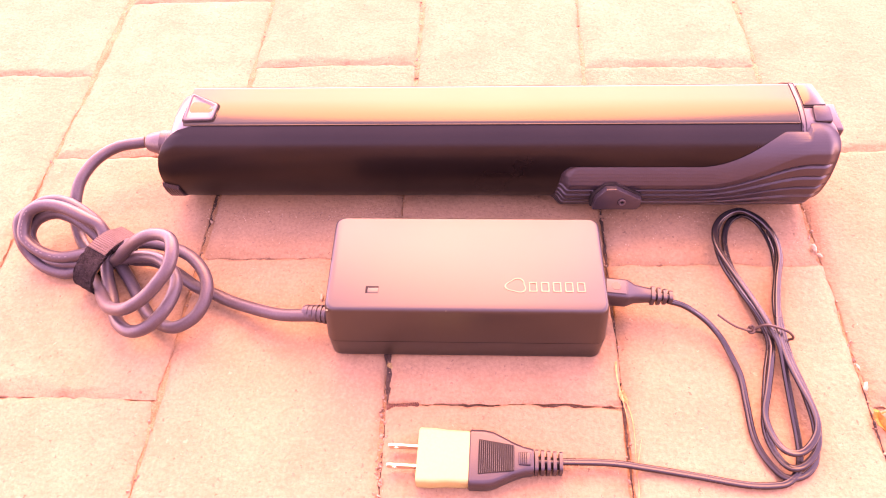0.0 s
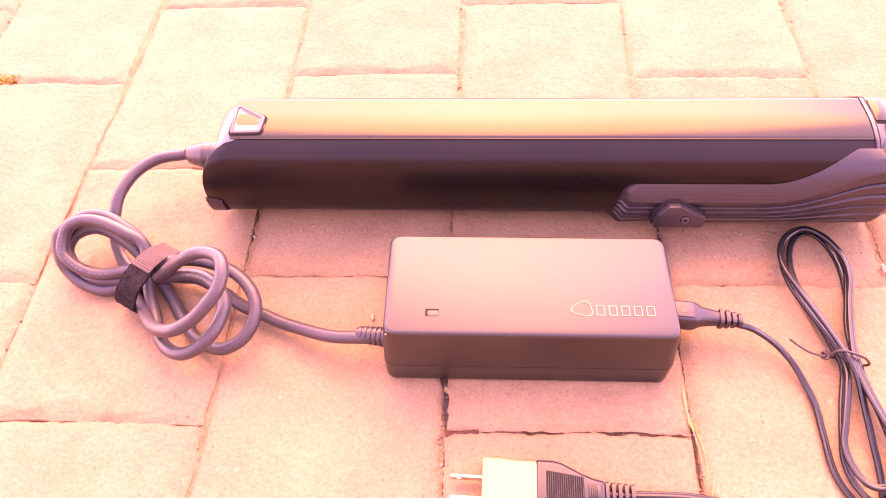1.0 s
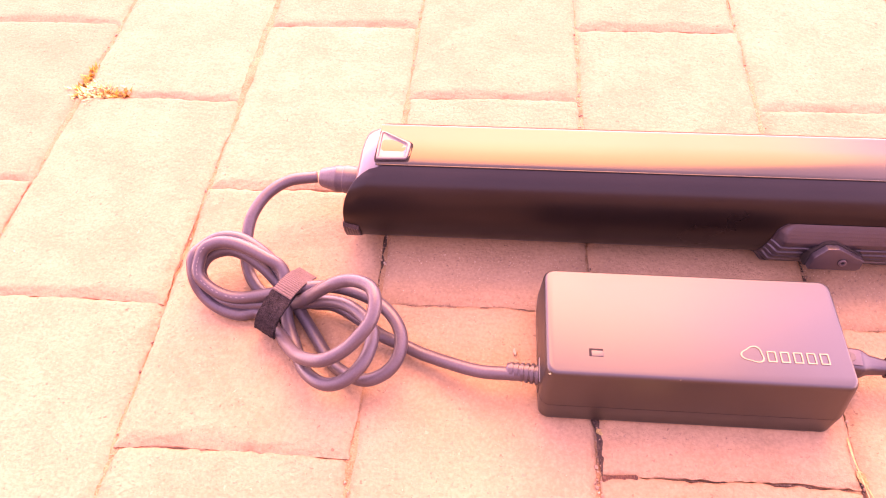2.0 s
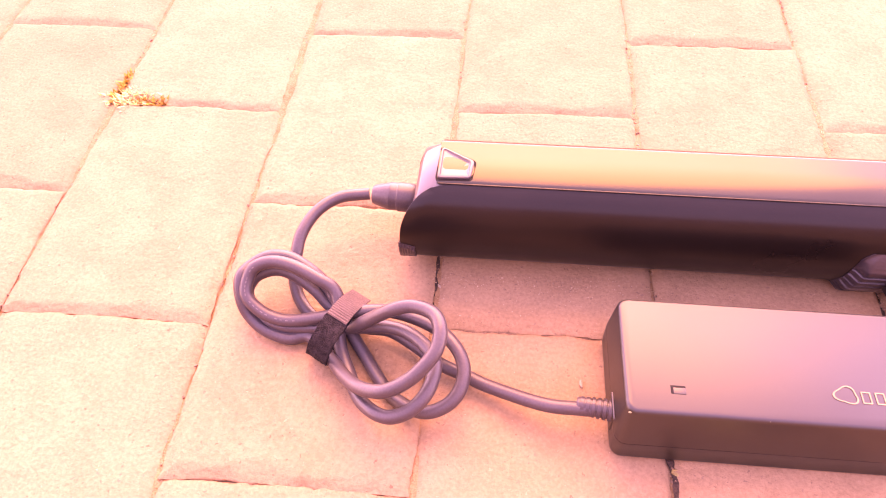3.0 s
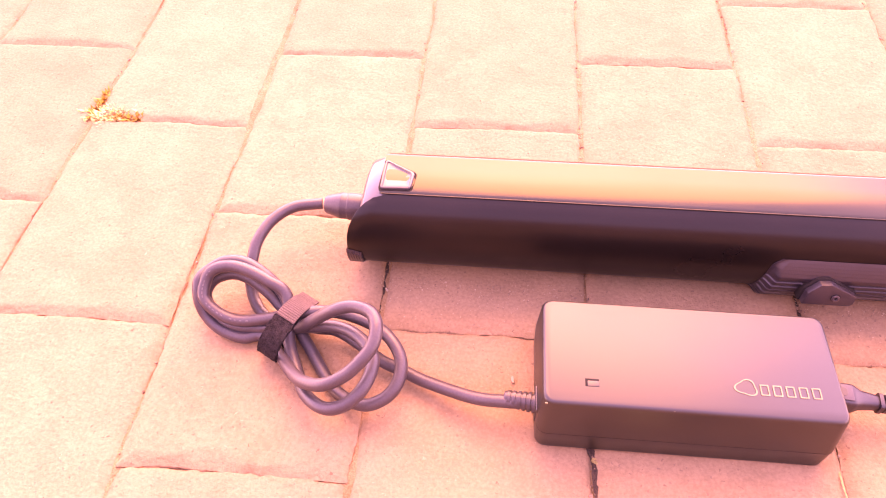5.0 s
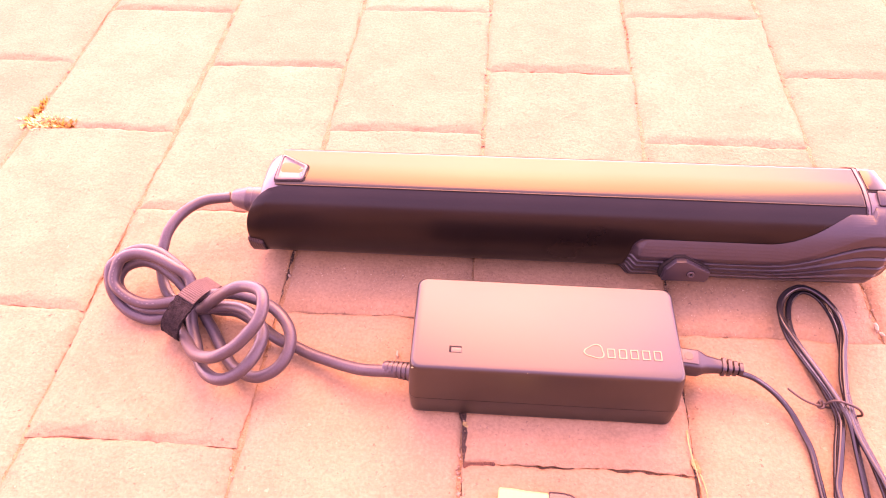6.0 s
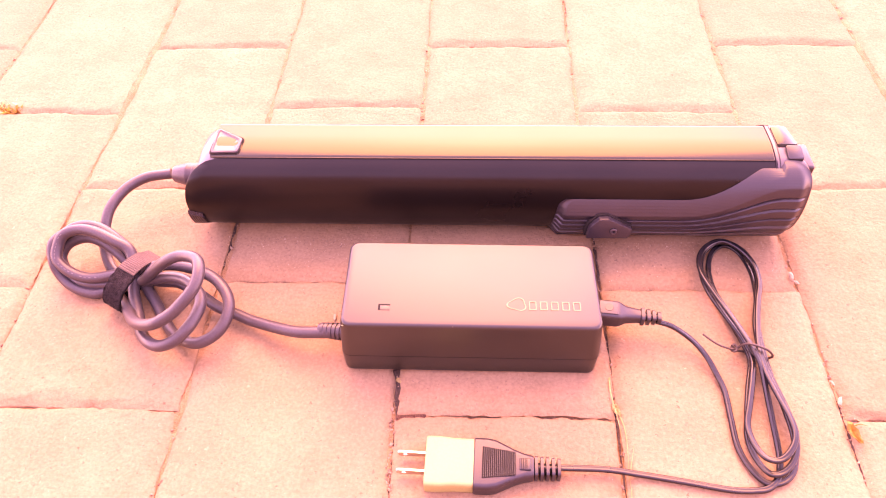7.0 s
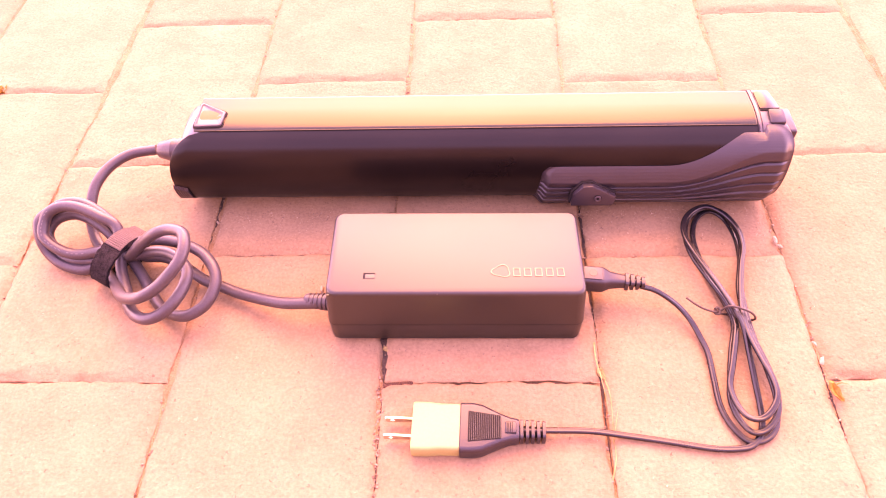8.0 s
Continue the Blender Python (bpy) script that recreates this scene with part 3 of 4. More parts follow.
# ---- mains cord ----
cord_thing = thing("power_cord", pose(0.2250, 0.1400, 0.0020), "thin black twin-core mains cord coiled and tied beside the charger", "power cord")
FROM_INLET = [(0.1700, 0.1600, 0.0195), (0.1810, 0.1580, 0.0165), (0.1930, 0.1510, 0.0120), (0.2010, 0.1410, 0.0090), (0.2060, 0.1290, 0.0065), (0.2090, 0.1170, 0.0055),
              (0.2090, 0.1000, 0.0050), (0.2090, 0.0810, 0.0050), (0.2130, 0.0680, 0.0050), (0.2200, 0.0590, 0.0050), (0.2290, 0.0590, 0.0050), (0.2370, 0.0650, 0.0055),
              (0.2410, 0.0750, 0.0060), (0.2430, 0.0890, 0.0070), (0.2420, 0.1080, 0.0070), (0.2400, 0.1270, 0.0070), (0.2390, 0.1450, 0.0080)]
OVAL_LOW = [(0.2410, 0.1660, 0.0070), (0.2460, 0.1890, 0.0060), (0.2480, 0.2110, 0.0055), (0.2440, 0.2300, 0.0050), (0.2350, 0.2380, 0.0050), (0.2250, 0.2320, 0.0050),
            (0.2190, 0.2180, 0.0050), (0.2180, 0.2000, 0.0055), (0.2220, 0.1770, 0.0060), (0.2280, 0.1540, 0.0060), (0.2300, 0.1390, 0.0060), (0.2240, 0.1190, 0.0060),
            (0.2190, 0.1000, 0.0055), (0.2160, 0.0850, 0.0055), (0.2180, 0.0720, 0.0060), (0.2230, 0.0630, 0.0080), (0.2310, 0.0640, 0.0095), (0.2390, 0.0730, 0.0110)]
OVAL_HIGH = [(0.2420, 0.0870, 0.0120), (0.2410, 0.1040, 0.0120), (0.2380, 0.1240, 0.0110), (0.2360, 0.1420, 0.0110), (0.2380, 0.1640, 0.0100), (0.2440, 0.1860, 0.0100),
             (0.2490, 0.2060, 0.0095), (0.2470, 0.2260, 0.0090), (0.2380, 0.2370, 0.0085), (0.2270, 0.2370, 0.0085), (0.2160, 0.2270, 0.0090), (0.2110, 0.2100, 0.0100),
             (0.2120, 0.1920, 0.0110), (0.2180, 0.1730, 0.0120), (0.2260, 0.1530, 0.0120), (0.2290, 0.1370, 0.0120)]
OVAL_TOP = [(0.2260, 0.1240, 0.0120), (0.2200, 0.1050, 0.0110), (0.2160, 0.0920, 0.0100), (0.2170, 0.0800, 0.0105), (0.2210, 0.0710, 0.0120), (0.2280, 0.0690, 0.0135),
            (0.2350, 0.0740, 0.0150), (0.2400, 0.0830, 0.0160), (0.2400, 0.0950, 0.0160), (0.2370, 0.1090, 0.0155), (0.2340, 0.1260, 0.0150), (0.2340, 0.1430, 0.0150),
            (0.2380, 0.1630, 0.0140), (0.2430, 0.1820, 0.0135), (0.2480, 0.1980, 0.0130), (0.2480, 0.2140, 0.0130), (0.2420, 0.2280, 0.0125), (0.2310, 0.2360, 0.0125),
            (0.2190, 0.2310, 0.0130), (0.2110, 0.2200, 0.0140), (0.2090, 0.2060, 0.0150), (0.2140, 0.1870, 0.0160), (0.2230, 0.1620, 0.0165), (0.2290, 0.1430, 0.0165)]
TO_PLUG = [(0.2320, 0.1310, 0.0150), (0.2320, 0.1130, 0.0120), (0.2320, 0.0950, 0.0090), (0.2320, 0.0820, 0.0070), (0.2310, 0.0710, 0.0060), (0.2280, 0.0620, 0.0055),
           (0.2220, 0.0560, 0.0050), (0.2140, 0.0540, 0.0050), (0.1990, 0.0540, 0.0050), (0.1740, 0.0580, 0.0050), (0.1490, 0.0615, 0.0055), (0.1280, 0.0635, 0.0070), (0.1000, 0.0630, 0.0088)]
TWIN = [(0.0008 + 0.0012 * math.cos(radians(a)), 0.0013 * math.sin(radians(a))) for a in range(-120, 121, 24)]
TWIN += [(-x, -y) for x, y in TWIN]
CORD_LOCAL = cord_thing.matrix_basis.inverted()
cord = part("cord", local(sweep(glide(FROM_INLET + OVAL_LOW + OVAL_HIGH + OVAL_TOP + TO_PLUG, 6), TWIN, (0.25, 0.1, 1)), CORD_LOCAL), CORD_PVC, cord_thing,
            "glossy black flat twin cord", 40)


def inlet_plug():
    """The small appliance plug in the charger's end, with a tapering neck."""
    axis = pose(0.1300, 0.1655, 0.0215, 0, 1.5, -5)
    rings = []
    for x, w, h in ((0.0, 0.0072, 0.0064), (0.0150, 0.0072, 0.0064), (0.0165, 0.0068, 0.0060), (0.0200, 0.0052, 0.0048), (0.0270, 0.0044, 0.0040), (0.0300, 0.0042, 0.0038)):
        rings.append([axis @ Vector((x, y, z)) for y, z in rounded(w, h, 0.0028, 4)])
    return loft(rings)


inlet = part("appliance_plug", local(inlet_plug(), CORD_LOCAL), GREY_PLASTIC, cord_thing, "moulded appliance plug", 35)
part("plug_face", local(block(0.0120, 0.0100, 0.0008, 0.0003, pose(0.1385, 0.1648, 0.0279, 0, 1.5, -5)), CORD_LOCAL), RUBBER, inlet, "square raised face")
part("plug_mark", local(lathe([(0, 0.0030), (0.0003, 0.0028)], pose(0.1385, 0.1648, 0.0282, 0, -90, 0), 20), CORD_LOCAL), GREY_PLASTIC, inlet, "round moulded mark")
for i in range(4):
    m = pose(0.1300, 0.1655, 0.0215, 0, 1.5, -5) @ pose(0.0300 + 0.0036 * i, 0, 0)
    bm = loft([[m @ Vector((x, y, z)) for y, z in rounded(0.0050 - 0.0004 * i, 0.0046 - 0.0004 * i, 0.002, 3)] for x in (0.0, 0.0022)])
    part("neck_rib", local(bm, CORD_LOCAL), GREY_PLASTIC, inlet, "flexible neck rib", 30)
m = pose(0.1300, 0.1655, 0.0215, 0, 1.5, -5)
part("neck_core", local(lathe([(0.029, 0.0030), (0.0425, 0.0026)], m, 14), CORD_LOCAL), CORD_PVC, inlet)

PLUG = pose(0.0508, 0.0632, 0.0084, 0, 0, -1.5) @ Matrix.Diagonal((1, 0.89, 0.88, 1))


def plug_body():
    rings = []
    for x, w, h in ((0.0, 0.0172, 0.0066), (0.0006, 0.0178, 0.0072), (0.0080, 0.0178, 0.0073), (0.0130, 0.0168, 0.0072), (0.0180, 0.0142, 0.0070), (0.0240, 0.0110, 0.0066),
                    (0.0300, 0.0086, 0.0062), (0.0340, 0.0078, 0.0060), (0.0352, 0.0074, 0.0056)):
        rings.append([PLUG @ Vector((x, y, z)) for y, z in rounded(w, h, min(0.0035, h * 0.6), 5)])
    return loft(rings)


plug = part("mains_plug", local(plug_body(), CORD_LOCAL), GREY_PLASTIC, cord_thing, "flat tapering two-pin plug body", 40)
pad = [(0.0050, 0.0108), (0.0050, -0.0112), (0.0245, -0.0080), (0.0245, 0.0078)]
bm = slab([(x, y) for x, y in soft_corners(pad, 0.0006, 2)], 0.0, 0.0004)
bmesh.ops.transform(bm, matrix=PLUG @ pose(0, 0, 0.0070), verts=bm.verts)
grip_pad = part("grip_pad", local(bm, CORD_LOCAL), GAP, plug, "dark recessed grip panel")
for i in range(17):
    x = 0.0060 + 0.00112 * i
    k = 0.0106 - 0.0030 * (x - 0.005) / 0.0195
    part("grip_rib", local(block(0.00030, 2 * k, 0.0006, 0.0001, PLUG @ pose(x, -0.0001, 0.0075), 1), CORD_LOCAL), CORD_PVC, grip_pad, "", 0)
step = part("thumb_step", local(block(0.0066, 0.0080, 0.0026, 0.0006, PLUG @ pose(0.0302, 0, 0.0062, 0, -4, 0)), CORD_LOCAL), GREY_PLASTIC, plug, "raised thumb step")
for i in range(4):
    part("step_line", local(block(0.0004, 0.0070, 0.0003, 0.0001, PLUG @ pose(0.0280 + 0.0010 * i, 0, 0.0075 + 0.00006 * i), 1), CORD_LOCAL), GAP, step, "", 0)
part("relief_core", local(lathe([(0.034, 0.0040), (0.0510, 0.0034)], PLUG, 16), CORD_LOCAL), GAP, plug, "")
for i in range(5):
    w = 0.0070 - 0.0002 * i
    bm = loft([[PLUG @ Vector((0.0358 + 0.0033 * i + dx, y, z)) for y, z in rounded(w, 0.0058, 0.0022, 4)] for dx in (0.0, 0.0018)])
    part("relief_rib", local(bm, CORD_LOCAL), GREY_PLASTIC, plug, "", 30)
part("relief_spine", local(block(0.0165, 0.0024, 0.0076, 0.0008, PLUG @ pose(0.0430, 0, 0)), CORD_LOCAL), GREY_PLASTIC, plug)

# ---- ivory travel adapter ----
adapter = thing("plug_adapter", pose(0.0365, 0.0632, 0.0020), "ivory white flat two-pin travel adapter on the black plug", "plug adapter")
ADAPTER = adapter.matrix_basis.inverted() @ PLUG


def adapter_body():
    rings = []
    for x, w, h in ((0.0, 0.0160, 0.0068), (-0.0008, 0.0164, 0.0071), (-0.0120, 0.0164, 0.0071), (-0.0170, 0.0170, 0.0071), (-0.0200, 0.0173, 0.0071), (-0.0275, 0.0173, 0.0071),
                    (-0.0284, 0.0168, 0.0066), (-0.0286, 0.0155, 0.0055)):
        rings.append([ADAPTER @ Vector((x, y, z)) for y, z in rounded(w, h, min(0.0026, h * 0.5), 5)])
    return loft(rings)


part("body", adapter_body(), WHITE_PLASTIC, adapter, "smooth ivory body", 40)


def prong():
    """A flat blade with a hole near its tip."""
    n, out, hole = 24, [], []
    for i in range(n):
        a = 2 * math.pi * i / n
        out.append((0.0, 0.0))
        c, s = math.cos(a), math.sin(a)
        k = 1 / max(abs(c) / 0.0042, abs(s) / 0.0031)
        out[-1] = (k * c, k * s)
        hole.append((0.0015 * c, 0.0015 * s))
    bm = bmesh.new()
    loops = []
    for y in (-0.0007, 0.0007):
        loops.append(([bm.verts.new((x, y, z)) for x, z in out], [bm.verts.new((x, y, z)) for x, z in hole]))
    (oa, ha), (ob, hb) = loops
    for i in range(n):
        j = (i + 1) % n
        for quad in ((oa[i], oa[j], ha[j], ha[i]), (ob[i], hb[i], hb[j], ob[j]), (oa[i], ob[i], ob[j], oa[j]), (ha[i], ha[j], hb[j], hb[i])):
            bm.faces.new(quad)
    for v in oa + ob:
        if v.co.x > 0.0041:
            v.co.x = 0.0150
    return bm


for dy in (0.0062, -0.0062):
    bm = prong()
    bmesh.ops.transform(bm, matrix=ADAPTER @ pose(-0.0412, dy, 0.0), verts=bm.verts)
    part("prong", bm, BRASS, adapter, "flat plated prong with a hole", 30)

# ---- wire tie ----
tie = thing("wire_tie", pose(0.2340, 0.1430, 0.0040), "thin brown twisted wire tie round the cord bundle", "wire tie")
TIE_LOCAL = tie.matrix_basis.inverted()
WRAP = [(0.2195, 0.1440, 0.0120), (0.2240, 0.1440, 0.0190), (0.2310, 0.1425, 0.0195), (0.2390, 0.1405, 0.0165), (0.2428, 0.1400, 0.0100), (0.2380, 0.1430, 0.0045),
        (0.2300, 0.1470, 0.0040), (0.2215, 0.1465, 0.0070), (0.2195, 0.1445, 0.0110)]
part("wrap", local(sweep(glide(WRAP, 6), circle(0.0008, 8)), TIE_LOCAL), TWIST, tie, "")
TAIL = [(0.2190, 0.1440, 0.0130), (0.2165, 0.1425, 0.0150), (0.2140, 0.1435, 0.0145), (0.2090, 0.1445, 0.0160), (0.2040, 0.1470, 0.0175), (0.1985, 0.1510, 0.0190)]
part("tail", local(sweep(glide(TAIL, 6), circle(0.0007, 8)), TIE_LOCAL), TWIST, tie, "")
KNOT = [(0.2185 + 0.0018 * math.cos(a * 1.3), 0.1440 + 0.0022 * math.sin(a * 1.3), 0.0110 + 0.0006 * a) for a in range(8)]
part("knot", local(sweep(glide(KNOT, 5), circle(0.0008, 8)), TIE_LOCAL), TWIST, tie, "")

# ---- rusty screw in a joint ----
screw = thing("rusty_screw", pose(0.0010, 0.0962, -0.0004, 0, -2, 4) @ Matrix.Diagonal((1, 0.85, 0.80, 1)), "short rusty threaded screw lying in a paving joint", "screw")
steps = [(0.0, 0.0004), (0.0006, 0.0022), (0.0018, 0.0022)]
for i in range(14):
    steps += [(0.0022 + 0.0012 * i, 0.0017), (0.0028 + 0.0012 * i, 0.0023)]
part("shank", lathe(steps + [(0.0195, 0.0012)], pose(0, 0, 0.0010), 12), RUST, screw, "", 20)


# ---- dry plant matter ----
def blade(points, w):
    line = glide(points, 5)
    return sweep(line, lambda t: [(w * (1 - 0.85 * t) * x, 0.25 * w * y) for x, y in ((1, 0), (0, 1), (-1, 0), (0, -1))], (0, 0, 1))


straw_a = [[(0.1385, 0.1280, 0.0010), (0.1378, 0.1150, 0.0035), (0.1405, 0.0950, 0.0030), (0.1425, 0.0750, 0.0010)],
           [(0.1400, 0.1100, -0.0020), (0.1440, 0.0900, 0.0020), (0.1430, 0.0600, 0.0010)], [(0.1410, 0.0500, -0.0020), (0.1440, 0.0650, 0.0020), (0.1475, 0.0800, 0.0050)],
           [(0.1390, 0.0350, -0.0010), (0.1425, 0.0480, 0.0020), (0.1430, 0.0620, 0.0020)]]
for pts in straw_a:
    grass = thing("dry_grass_blade", pose(*pts[0]), "dry straw-coloured grass blade in a paving joint", "grass", "grass in the joint")
    part("stem", local(blade(pts, 0.0006), grass.matrix_basis.inverted()), STRAW, grass)

rnd = random.Random(11)


def moss_tuft(spots):
    """Short curled blades and crumbs gathered in a corner of the joints."""
    bm = bmesh.new()
    for x, y in spots:
        h, a = rnd.uniform(0.003, 0.009), rnd.uniform(0, 6.28)
        lean = rnd.uniform(0.002, 0.008)
        base = Vector((x, y, -0.004))
        tip = base + Vector((lean * math.cos(a), lean * math.sin(a), h))
        side = Vector((-math.sin(a), math.cos(a), 0)) * rnd.uniform(0.0006, 0.0014)
        mid = (base + tip) / 2 + Vector((0, 0, 0.0015))
        v = [bm.verts.new(p) for p in (base - side, base + side, mid + side, mid - side, tip)]
        bm.faces.new(v[:4])
        bm.faces.new((v[3], v[2], v[4]))
    return bm


brown = [(-0.4205 + 0.0020 * rnd.uniform(-1, 1), 0.3970 + 0.036 * rnd.random()) for _ in range(130)]
brown += [(-0.3900 + 0.012 * rnd.uniform(-1, 1), 0.3975 + 0.003 * rnd.uniform(-1, 1)) for _ in range(110)]
pale = [(-0.4070 + rnd.gauss(0, 0.0085), 0.4020 + rnd.gauss(0, 0.0050)) for _ in range(520)]
for spots, look_of, words in ((brown, MOSS, "orange brown dried moss in a paving joint corner"), (pale, FLUFF, "pale yellow dry moss fluff on the pavers")):
    bm = moss_tuft(spots)
    data = bpy.data.meshes.new("dry_moss")
    bm.to_mesh(data)
    bm.free()
    data.materials.append(look_of)
    tagged(new("dry_moss", data), words, "moss", kind="stuff")

leaf = thing("dry_leaf_scrap", pose(0.2808, 0.0918, 0.0010) @ Matrix.Diagonal((0.6, 0.75, 0.7, 1)), "crumpled orange dry leaf scrap in a paving joint", "leaf")


def leaf_scrap():
    bm = bmesh.new()
    rows = []
    for i in range(9):
        t = i / 8
        w = 0.0042 * math.sin(math.pi * (0.15 + 0.8 * t)) + 0.0008
        rows.append([bm.verts.new(((0.5 - abs(k)) * 0.001 + k * w + 0.006 * t * t - 0.002 * t, 0.009 - 0.019 * t, 0.002 + 0.002 * abs(k) + rnd.uniform(0, 0.0038)))
                     for k in (-1, -0.5, 0, 0.5, 1)])
    for a, b in zip(rows, rows[1:]):
        for k in range(4):
            bm.faces.new((a[k], a[k + 1], b[k + 1], b[k]))
    made = bmesh.ops.extrude_face_region(bm, geom=bm.faces[:])
    bmesh.ops.translate(bm, vec=(0, 0, -0.0004), verts=[v for v in made["geom"] if isinstance(v, bmesh.types.BMVert)])
    return bm


part("blade", leaf_scrap(), LEAF, leaf)
for x, y, turn, size in ((0.1402, 0.1050, 8, 0.42), (0.0024, 0.1225, 70, 0.34)):
    flake = thing("dry_leaf_scrap", pose(x, y, -0.0006, 0, 0, turn) @ Matrix.Diagonal((size, size * 1.1, size, 1)), "small yellow dry leaf flake in a paving joint", "leaf")
    part("blade", leaf_scrap(), STRAW, flake)
part("stalk", blade([(0.002, 0.006, 0.001), (0.010, 0.008, 0.003), (0.018, 0.007, 0.002)], 0.0008), LEAF, leaf)


def stone(r, seed):
    bm = bmesh.new()
    bmesh.ops.create_icosphere(bm, subdivisions=1, radius=r)
    for v in bm.verts:
        v.co *= 1 + 0.35 * noise.noise(v.co * (1.3 / r) + Vector((seed, 0, 0)))
        v.co.z *= 0.7
    return bm


for i, (x, y, r) in enumerate(((0.2800, 0.1130, 0.0028), (0.2770, 0.2120, 0.0030), (-0.0480, 0.1710, 0.0020), (0.2795, 0.1260, 0.0016), (-0.1370, 0.2330, 0.0016), (0.2790, 0.2060, 0.0020))):
    peb = thing("pebble", pose(x, y, 0.0026, 0, 0, 14 * i - 20) @ Matrix.Diagonal((0.6, 1.35, 0.7, 1)), "small pale pebble on the paving", "pebble", "pebbles on the paving")
    part("stone", stone(r, i * 3.1), PEBBLE, peb, "", 0)


def grit():
    """Loose crumbs of stone and soil in the joints."""
    verts, faces = [], []
    bm = stone(1.0, 1.7)
    bm.verts.index_update()
    base = [v.co.copy() for v in bm.verts]
    tris = [[v.index for v in f.verts] for f in bm.faces]
    bm.free()
    spots = []
    for col in range(-4, 5):
        dense = {0: 420, 1: 260, -1: 150, 2: 200}.get(col, 90)
        for _ in range(dense):
            spots.append((0.1400 * col + rnd.gauss(0, 0.0012), rnd.uniform(-0.02, 0.68), rnd.uniform(0.0004, 0.0013) * (1.5 if rnd.random() < 0.12 else 1)))
    for _ in range(170):
        spots.append((rnd.gauss(0.0006, 0.0020), rnd.uniform(0.03, 0.15), rnd.uniform(0.0005, 0.0015)))
    for x, y, r in spots:
        turn = Euler((rnd.uniform(0, 6), rnd.uniform(0, 6), rnd.uniform(0, 6))).to_matrix()
        at = Vector((x, y, -0.0014 + rnd.uniform(-0.001, 0.0015)))
        n = len(verts)
        verts += [turn @ (p * r) + at for p in base]
        faces += [[n + k for k in f] for f in tris]
    data = bpy.data.meshes.new("joint_grit")
    data.from_pydata(verts, [], faces)
    data.materials.append(GRIT)
    return data


def loose_grains():
    """Fine sand scattered over the pavers, thickest in front of the battery pack, where a band of grains also mimics
    its contact shadow.
    """
    verts, faces = [], []
    corners = [(1, 0, 0), (-0.5, 0.87, 0), (-0.5, -0.87, 0), (0, 0, 0.8), (0, 0, -0.8)]
    sides = [(0, 1, 3), (1, 2, 3), (2, 0, 3), (1, 0, 4), (2, 1, 4), (0, 2, 4)]
    for k in range(3100):
        # extra band along the pack's base, put in for its speckled contact shadow
        if k < 500:
            x, y = rnd.uniform(-0.14, 0.27), 0.243 - abs(rnd.gauss(0, 0.005))
        elif k < 1800:
            x, y = rnd.uniform(-0.16, 0.29), 0.247 - abs(rnd.gauss(0, 0.020))
        else:
            x, y = rnd.uniform(-0.50, 0.42), rnd.uniform(-0.02, 0.60)
        r = rnd.uniform(0.00022, 0.00050) * (1.7 if rnd.random() < 0.08 else 1)
        turn = Euler((rnd.uniform(0, 6), rnd.uniform(0, 6), rnd.uniform(0, 6))).to_matrix()
        n = len(verts)
        verts += [turn @ (Vector(c) * r * rnd.uniform(0.7, 1.2)) + Vector((x, y, 0.0022 + 0.3 * r)) for c in corners]
        faces += [[n + i for i in f] for f in sides]
    data = bpy.data.meshes.new("loose_sand")
    data.from_pydata(verts, [], faces)
    data.materials.append(SPILL)
    return data


tagged(new("loose_sand", loose_grains()), "fine pale and brown sand grains on the pavers, some added as specks of the pack's contact shadow", "sand", kind="stuff")
tagged(new("joint_grit", grit()), "loose crumbs of sand and stone in the paving joints", "grit", kind="stuff")

SOIL_SHADE = material("dark_soil_and_shade", (0.030, 0.016, 0.010), (0.085, 0.045, 0.028), 0.95, 900, 1.0, 0.002, stain=160)


def soil_shade_strip(x0, y0, x1, y1, half):
    """A ragged line of dark soil lying in a joint, its colour also standing in for crevice shade."""
    z = 0.0003 if half > 0.004 else -0.0012
    a, b = Vector((x0, y0, z)), Vector((x1, y1, z))
    side = Vector((-(b - a).y, (b - a).x, 0)).normalized()
    count = max(8, int((b - a).length / 0.0025))
    bm, rows = bmesh.new(), []
    for i in range(count + 1):
        p = a.lerp(b, i / count)
        w = half * (0.75 + 0.9 * noise.noise(p * 120)) * min(1, 4 * i / count, 4 * (count - i) / count)
        rows.append([bm.verts.new(p + side * (w * k + 0.0004 * noise.noise(p * 200)) + Vector((0, 0, 0.0004 * (1 - abs(k)) + 0.0003 * noise.noise(p * 310 + side * k)))) for k in (-1, -0.4, 0.4, 1)])
    for r, s in zip(rows, rows[1:]):
        for k in range(3):
            bm.faces.new((r[k], r[k + 1], s[k + 1], s[k]))
    return bm


# dark colour also deepens the shade in near joints, as at x 0.14
for x0, y0, x1, y1, half in ((0.0012, 0.0950, 0.0018, 0.2500, 0.0046), (0.0005, 0.0200, 0.0008, 0.0900, 0.0014), (0.0220, 0.0985, 0.1370, 0.0990, 0.0006),
                             (0.1400, 0.0300, 0.1406, 0.3200, 0.0015), (-0.1404, 0.1900, -0.1400, 0.2900, 0.0016), (0.2800, 0.0300, 0.2800, 0.1250, 0.0009)):
    bm = soil_shade_strip(x0, y0, x1, y1, half)
    data = bpy.data.meshes.new("joint_soil")
    bm.to_mesh(data)
    bm.free()
    data.materials.append(SOIL_SHADE)
    tagged(new("joint_soil", data), "ragged dark brown soil and painted crevice shade in a paving joint", "soil", kind="stuff")


